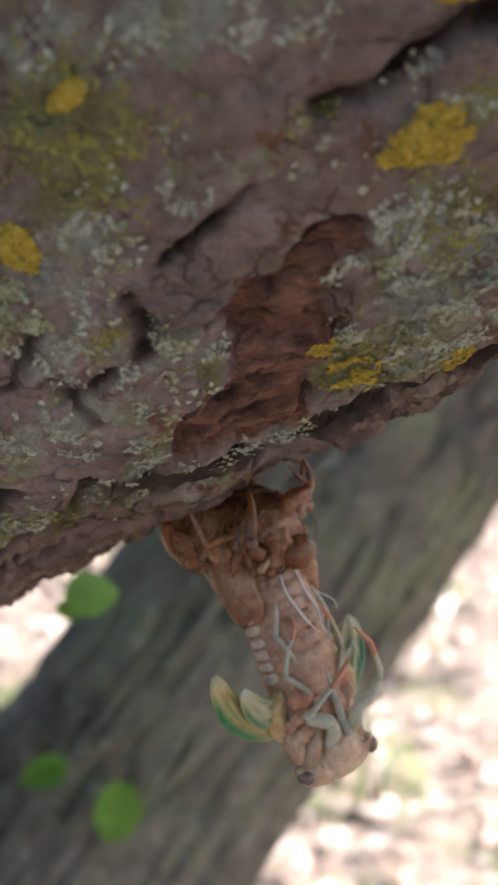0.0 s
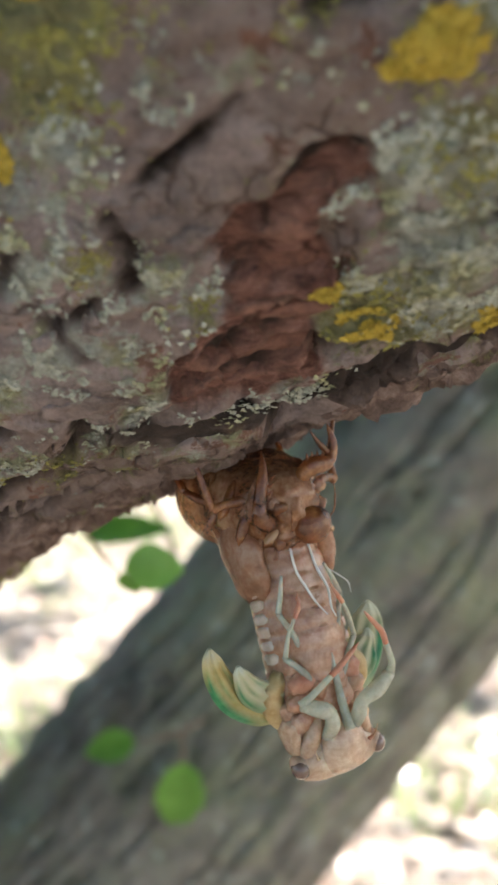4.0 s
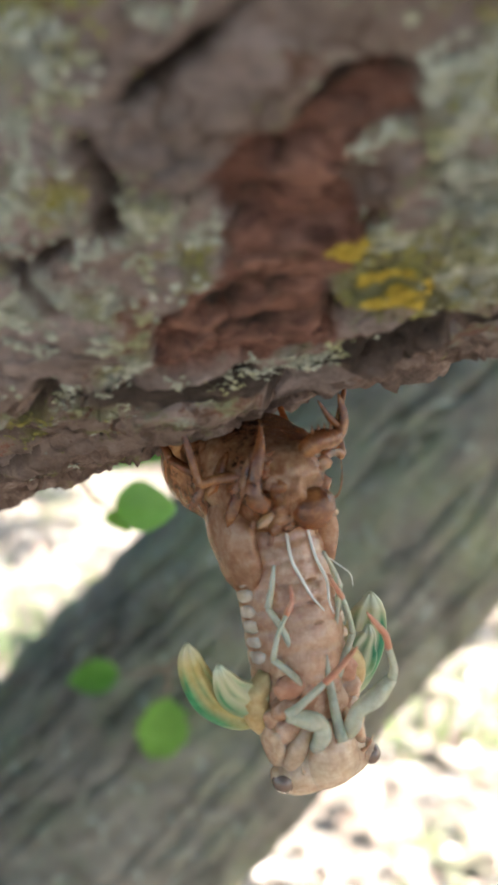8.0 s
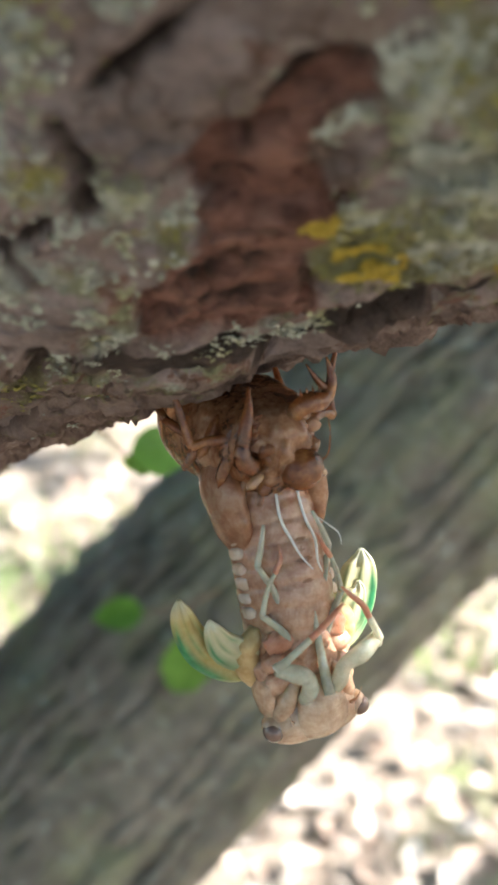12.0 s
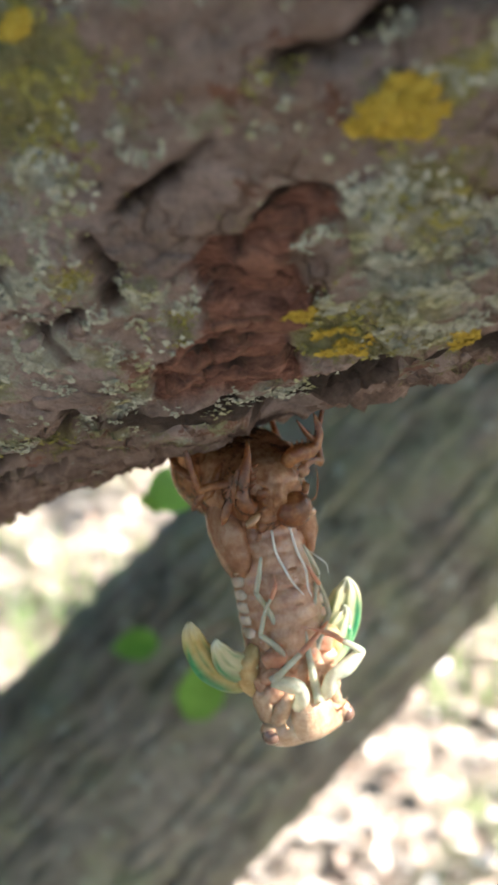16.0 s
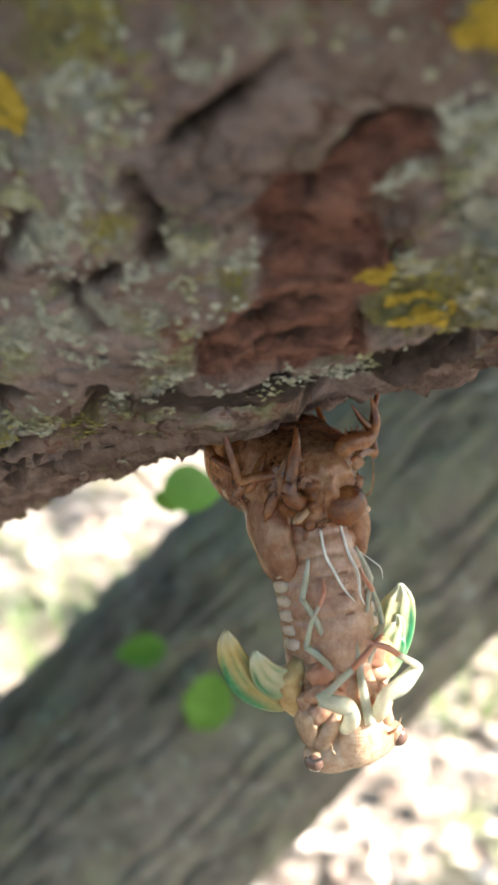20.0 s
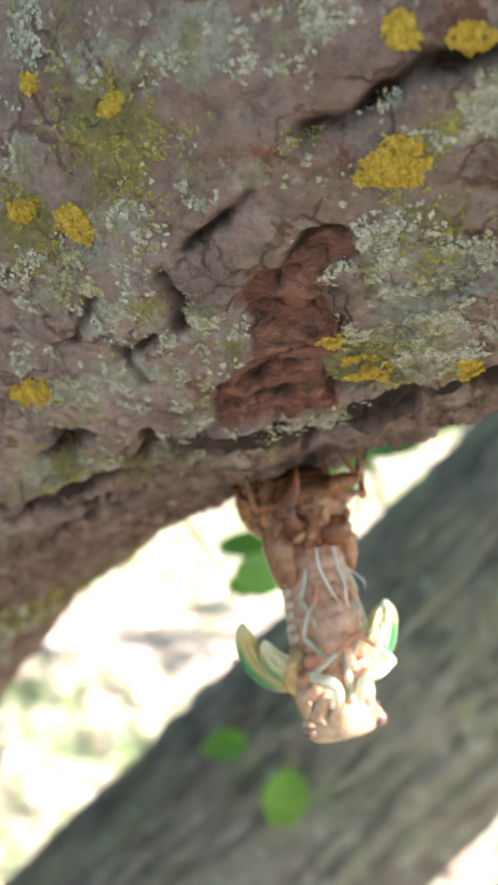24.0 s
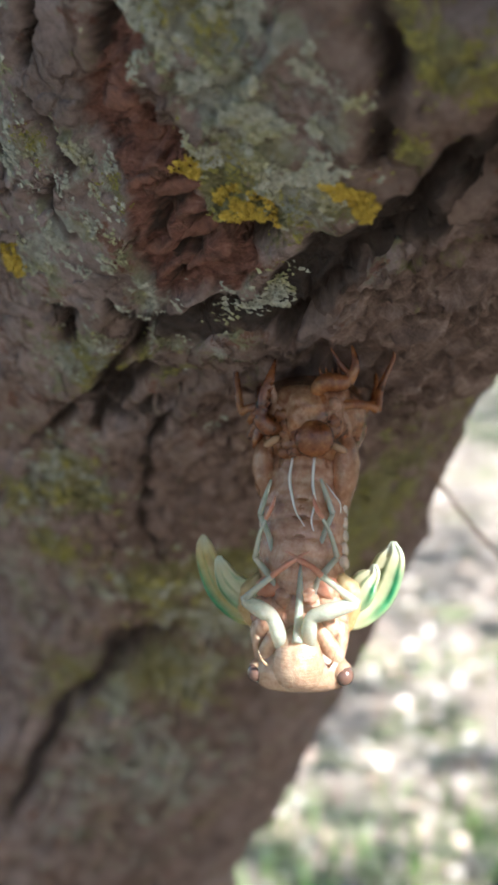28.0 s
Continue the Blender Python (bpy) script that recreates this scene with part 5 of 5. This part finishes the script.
def leaf_cloud(p, size, turn, long=1.7, curl=0.25):
    """Many small folded leaves, each of six corners and four faces."""
    m = len(p)
    e = np.array([(0, 0, 0), (0.35, 0.5, curl), (1, 0, 0.1), (0.35, -0.5, curl), (0.35, 0, 0)]) * (long, 1, 1)
    rot = np.zeros((m, 3, 3))
    ca, sa, cb, sb, cc, sc = (g(turn[:, k]) for k in range(3) for g in (np.cos, np.sin))
    one, nil = np.ones(m), np.zeros(m)
    rz = np.stack([np.stack([ca, -sa, nil], -1), np.stack([sa, ca, nil], -1), np.stack([nil, nil, one], -1)], 1)
    ry = np.stack([np.stack([cb, nil, sb], -1), np.stack([nil, one, nil], -1), np.stack([-sb, nil, cb], -1)], 1)
    rx = np.stack([np.stack([one, nil, nil], -1), np.stack([nil, cc, -sc], -1), np.stack([nil, sc, cc], -1)], 1)
    rot = rz @ ry @ rx
    v = p[:, None] + size[:, None, None] * np.einsum("kij,nj->kni", rot, e)
    b = np.arange(m) * 5
    f = np.concatenate([np.stack([b, b + 4, b + 1], 1), np.stack([b + 4, b + 2, b + 1], 1), np.stack([b, b + 3, b + 4], 1), np.stack([b + 3, b + 2, b + 4], 1)])
    return v.reshape(-1, 3), f.tolist()


def litter():
    m = 14000
    y = 0.6 + 11 * rng.uniform(0, 1, m) ** 1.5
    x = rng.uniform(-1, 1, m) * (1.2 + 0.75 * y) - 0.25 * y
    p = np.stack([x, y, strewn(x, y) + rng.uniform(0.002, 0.03, m)], -1)
    turn = np.stack([rng.uniform(0, 6.3, m), rng.normal(0, 0.35, m), rng.normal(0, 0.35, m)], -1)
    v, f = leaf_cloud(p, rng.uniform(0.018, 0.045, m), turn, 1.6, 0.3)
    tagged(obj("fallen_leaves", v, f, DRY, smooth=False), "dry curled brown and bleached leaves strewn on the ground", "leaf litter", kind="stuff")


def grass():
    m = 30000
    y = 0.7 + 11 * rng.uniform(0, 1, m) ** 1.4
    x = rng.uniform(-1, 1, m) * (1.2 + 0.75 * y) - 0.25 * y
    keep = fnoise(np.stack([x, y, 0 * x], -1), 1.4, 3, 61) > 0.05 + 0.5 * np.clip(x + 0.2, 0, 1)
    x, y = x[keep], y[keep]
    m = len(x)
    base = np.stack([x, y, strewn(x, y) - 0.01], -1)
    h = rng.uniform(0.05, 0.16, m)
    w = rng.uniform(0.0015, 0.004, m)
    d = rng.uniform(0, 6.3, m)
    side = np.stack([np.cos(d), np.sin(d), 0 * d], -1)
    bend = np.stack([-np.sin(d), np.cos(d), 0 * d], -1) * (h * rng.uniform(0.1, 0.7, m))[:, None]
    up = np.stack([0 * d, 0 * d, h], -1)
    v = np.stack([base - side * w[:, None], base + side * w[:, None], base + side * (0.7 * w)[:, None] + 0.6 * up + 0.35 * bend, base - side * (0.7 * w)[:, None] + 0.6 * up + 0.35 * bend, base + up + bend], 1)
    b = np.arange(m) * 5
    f = [(i, i + 1, i + 2, i + 3) for i in b] + [(i + 3, i + 2, i + 4) for i in b]
    tagged(obj("grass", v.reshape(-1, 3), f, BLADE, smooth=False), "thin sunlit tufts of green grass", "grass", kind="stuff")


litter()
grass()


def crown():
    """The tree's leafy crown overhead, out of view, with gaps cut to let the sun through."""
    m = 36000
    p = np.stack([rng.uniform(-7.5, 6.5, m), rng.uniform(-6, 12.5, m), rng.uniform(1.3, 3.6, m)], -1)
    clump = fnoise(p, 0.75, 3, 71)
    to = np.array(SUN_TO)
    off = p - np.array((0.01, 0.0, -0.045))
    gap = np.linalg.norm(off - (off @ to)[:, None] * to, axis=1)
    foot = p - to * ((p[:, 2] - GROUND) / to[2])[:, None]
    open_ground = np.clip((foot[:, 1] - 0.6) / 1.2, 0, 1) * (1 - 0.72 * np.clip((-0.55 - foot[:, 0]) / 0.9, 0, 1))
    off = p - np.array((-0.03, 0.275, -0.075))
    gap = np.minimum(gap, 0.03 + np.linalg.norm(off - (off @ to)[:, None] * to, axis=1))
    keep = (clump > -0.25 + 0.62 * open_ground) & (gap > 0.15)
    p = p[keep]
    # unseen leaves added up-sun of the leaning tree keep its trunk in the shade
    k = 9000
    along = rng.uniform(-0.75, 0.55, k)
    trunk_blocker = np.stack([along, 0.378 + 0.395 * along, -0.237 + 0.976 * along], -1) + to * rng.uniform(2.2, 4.6, (k, 1)) + rng.normal(0, 0.10, (k, 3))
    off = trunk_blocker - np.array((-0.03, 0.275, -0.075))
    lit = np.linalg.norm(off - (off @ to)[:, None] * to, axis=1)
    off = trunk_blocker - np.array((0.01, 0.0, -0.045))
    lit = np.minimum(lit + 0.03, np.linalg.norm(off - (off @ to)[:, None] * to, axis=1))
    p = np.vstack([p, trunk_blocker[lit > 0.17]])
    # more unseen leaves, added lower to shade the foot of the limb
    line = spline(AXIS[5:8], 60)
    foot_blocker = line[rng.integers(0, len(line), 5000)] + to * rng.uniform(2.2, 4.4, (5000, 1)) + rng.normal(0, 0.05, (5000, 3))
    for clear, room in (((0.01, 0.0, -0.045), 0.175), ((-0.03, 0.275, -0.075), 0.13)):
        off = foot_blocker - np.array(clear)
        foot_blocker = foot_blocker[np.linalg.norm(off - (off @ to)[:, None] * to, axis=1) > room]
    p = np.vstack([p, foot_blocker])
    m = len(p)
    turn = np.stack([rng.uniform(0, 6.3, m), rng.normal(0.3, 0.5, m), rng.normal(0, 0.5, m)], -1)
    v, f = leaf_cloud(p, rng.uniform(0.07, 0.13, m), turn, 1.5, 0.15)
    tagged(obj("tree_crown", v, f, CROWN, smooth=False), "unseen green leafy tree crown, with leaves added to shade limb and trunk", "tree crown", kind="stuff")


crown()


def leaf_mesh(name, length, width, parent, m, label="", cup_=0.18, teeth=0, material=None):
    """One leaf blade with a raised midrib fold, thin but solid."""
    t = np.linspace(0, 1, 15)
    half = width / 2 * np.sin(np.pi * t**0.75) ** 0.8
    if teeth:
        half = half * (1 + 0.09 * np.sign(np.sin(t * teeth * 6.283)))
    rows = []
    for u, h in zip(t, half):
        for k in (-1, -0.5, 0, 0.5, 1):
            rows.append((u * length, k * h, abs(k) * cup_ * h - 0.18 * length * u * u))
    v = np.array(rows)
    thick = np.array((0, 0, 0.00025))
    f = grid_faces(15, 5, False)
    k = len(v)
    f2 = [tuple(i + k for i in q[::-1]) for q in f]
    return obj(name, np.vstack([v, v - thick]), f + f2, material or GREEN, parent, label, matrix=m)


def aim(at, along, normal):
    """A pose whose x runs along a leaf and whose z is near its upper face's normal."""
    x = Vector(along).normalized()
    z = Vector(normal)
    z = (z - x * z.dot(x)).normalized()
    y = z.cross(x)
    r = Matrix((x, y, z)).transposed().to_4x4()
    return Matrix.Translation(at) @ r


# ---- a small sprig in front of the leaning trunk ----
TWIG = mat("twig_bark", (0.13, 0.075, 0.045), 0.8)
sprig = thing("leaf_sprig", "small green sprig with toothed leaves growing beside the trunk", "sprig")
tube_part("stem", [(-0.020, 0.345, -0.235), (-0.036, 0.310, -0.222), (-0.048, 0.288, -0.216), (-0.066, 0.287, -0.219)], [0.0009, 0.0008, 0.0006, 0.0004], TWIG, sprig, "thin reddish stem", sides=8)
tube_part("stem", [(-0.048, 0.288, -0.216), (-0.0455, 0.286, -0.219), (-0.0465, 0.285, -0.228)], [0.0008, 0.0007, 0.0005], TWIG, sprig, "thin reddish stem", sides=8)
leaf_mesh("leaf", 0.0235, 0.0140, sprig, aim((-0.0655, 0.287, -0.2185), (-0.95, 0.05, -0.16), (0.0, -0.75, 0.66)))
leaf_mesh("leaf", 0.036, 0.0205, sprig, aim((-0.0455, 0.284, -0.2275), (-0.20, -0.05, -0.97), (0.1, -0.95, 0.2)), teeth=9)


# ---- leafy shoots beyond the limb ----
def shoot(stem, leaves, label, thick=0.0012):
    ob = thing("leafy_shoot", label, "shoot", "leafy shoots")
    tube_part("stem", stem, [thick] * (len(stem) - 1) + [thick / 2], TWIG, ob, sides=8)
    for at, length, width, along, normal in leaves:
        leaf_mesh("leaf", length, width, ob, aim(at, along, normal))
    return ob


def leafy(places, seed):
    """Narrow leaves, most of them lying level, at the given places."""
    r = random.Random(seed)
    out = []
    for x, y, z in places:
        side = -1 if r.random() < 0.65 else 1
        along = Vector((side * 0.9, r.uniform(-0.25, 0.1), r.uniform(-0.35, 0.2))).normalized()
        length = r.uniform(0.028, 0.042)
        out.append((Vector((x, y, z)) - along * length / 2, length, length * r.uniform(0.36, 0.5), along, (r.uniform(-0.1, 0.3), -0.45, 0.85)))
    return out


shoot([(-0.03, 0.40, -0.30), (-0.05, 0.37, -0.17), (-0.07, 0.345, -0.10), (-0.08, 0.33, -0.062)],
      leafy([(-0.081, 0.330, -0.067), (-0.099, 0.318, -0.094), (-0.083, 0.362, -0.096), (-0.069, 0.319, -0.106), (-0.070, 0.351, -0.120), (-0.064, 0.373, -0.047), (-0.066, 0.330, -0.140), (-0.060, 0.383, -0.110), (-0.088, 0.350, -0.082), (-0.055, 0.350, -0.088), (-0.075, 0.340, -0.075), (-0.062, 0.335, -0.072), (-0.078, 0.345, -0.112), (-0.058, 0.345, -0.100), (-0.092, 0.335, -0.070)], 4),
      "bright green leafy shoot in dappled sun")
shoot([(0.03, 0.42, -0.30), (-0.005, 0.40, -0.17), (-0.02, 0.38, -0.09), (-0.015, 0.385, -0.055)],
      leafy([(-0.043, 0.243, -0.083), (-0.033, 0.264, -0.086), (-0.018, 0.248, -0.076), (-0.007, 0.27, -0.076), (0.006, 0.263, -0.066), (-0.016, 0.29, -0.077), (-0.028, 0.277, -0.081), (0.015, 0.255, -0.059), (-0.040, 0.338, -0.063), (-0.037, 0.352, -0.085), (-0.032, 0.378, -0.106), (-0.017, 0.383, -0.083), (-0.029, 0.344, -0.114), (-0.006, 0.378, -0.095), (-0.027, 0.388, -0.060), (0.005, 0.386, -0.078), (0.010, 0.405, -0.063), (0.018, 0.39, -0.09), (-0.012, 0.36, -0.070), (-0.045, 0.355, -0.074), (-0.022, 0.362, -0.092), (-0.002, 0.37, -0.078), (-0.035, 0.372, -0.094)], 9),
      "bright green leafy shoot behind the leaning trunk")


shoot([(-0.052, 0.105, -0.030), (-0.050, 0.135, -0.062), (-0.048, 0.160, -0.084), (-0.046, 0.172, -0.094)],
      [((-0.0440, 0.170, -0.092), 0.019, 0.014, (0.80, 0.30, -0.15), (-0.3, -0.8, 0.5)), ((-0.045, 0.172, -0.094), 0.010, 0.007, (0.30, 0.20, -0.90), (-0.4, -0.8, 0.3))],
      "small green water shoot under the limb", 0.0005)



# ---- an unseen twig, added to shade the cicada until it sways aside ----
TWIG_ROOT = Vector((0.62, 0.42, 1.30))
shade_twig = thing("sun_blocker_twig", "unseen leafy green twig added to block the sun from the cicada", "twig", at=Matrix.Translation(TWIG_ROOT))
low = Vector((0.012, 0.0, -0.044)) + SUN_TO * 0.62
tube_part("stem", [(0, 0, 0), tuple((low - TWIG_ROOT) * 0.5 + Vector((0.03, 0.02, 0))), tuple(low - TWIG_ROOT + Vector((0, 0.01, 0.03)))], [0.003, 0.002, 0.001], TWIG, shade_twig, sides=8)
across = SUN_TO.cross(Vector((0, 0, 1))).normalized()
rise = across.cross(SUN_TO).normalized()
for k, (u, w, turn) in enumerate(((0.0, 0.03, 0.2), (0.025, 0.02, -0.9), (-0.025, 0.02, 1.0), (0.02, -0.005, -0.5), (-0.02, -0.005, 0.6), (0.0, 0.005, 0.0))):
    along = across * math.sin(turn) - rise * math.cos(turn)
    leaf_mesh("leaf", 0.062, 0.036, shade_twig, aim(low - TWIG_ROOT + across * u + rise * w + SUN_TO * 0.004 * k, along, SUN_TO))


# ---- what moves ----
def motions():
    """The cicada draws in its feet; the added, unseen twig sways in the sun's way."""
    for sgn, knee, shin, foot in MOVING:
        k = Matrix.Translation(knee)
        stretched = k @ Matrix.Rotation(radians(30 if sgn > 0 else 4), 4, "Y") @ k.inverted()
        for bit in (shin, foot):
            walk(bit, [(0, stretched), (11.3, stretched), (13.4, Matrix.Identity(4)), (28, Matrix.Identity(4))])
    root = Matrix.Translation(TWIG_ROOT)
    axis = (low - TWIG_ROOT).cross(across).normalized()
    aside = root @ Matrix.Rotation(radians(5.5), 4, axis)
    walk(shade_twig, [(0, root), (4.1, root), (4.5, aside), (7.2, aside), (7.6, root), (11.5, root), (13.2, aside), (28, aside)])


motions()
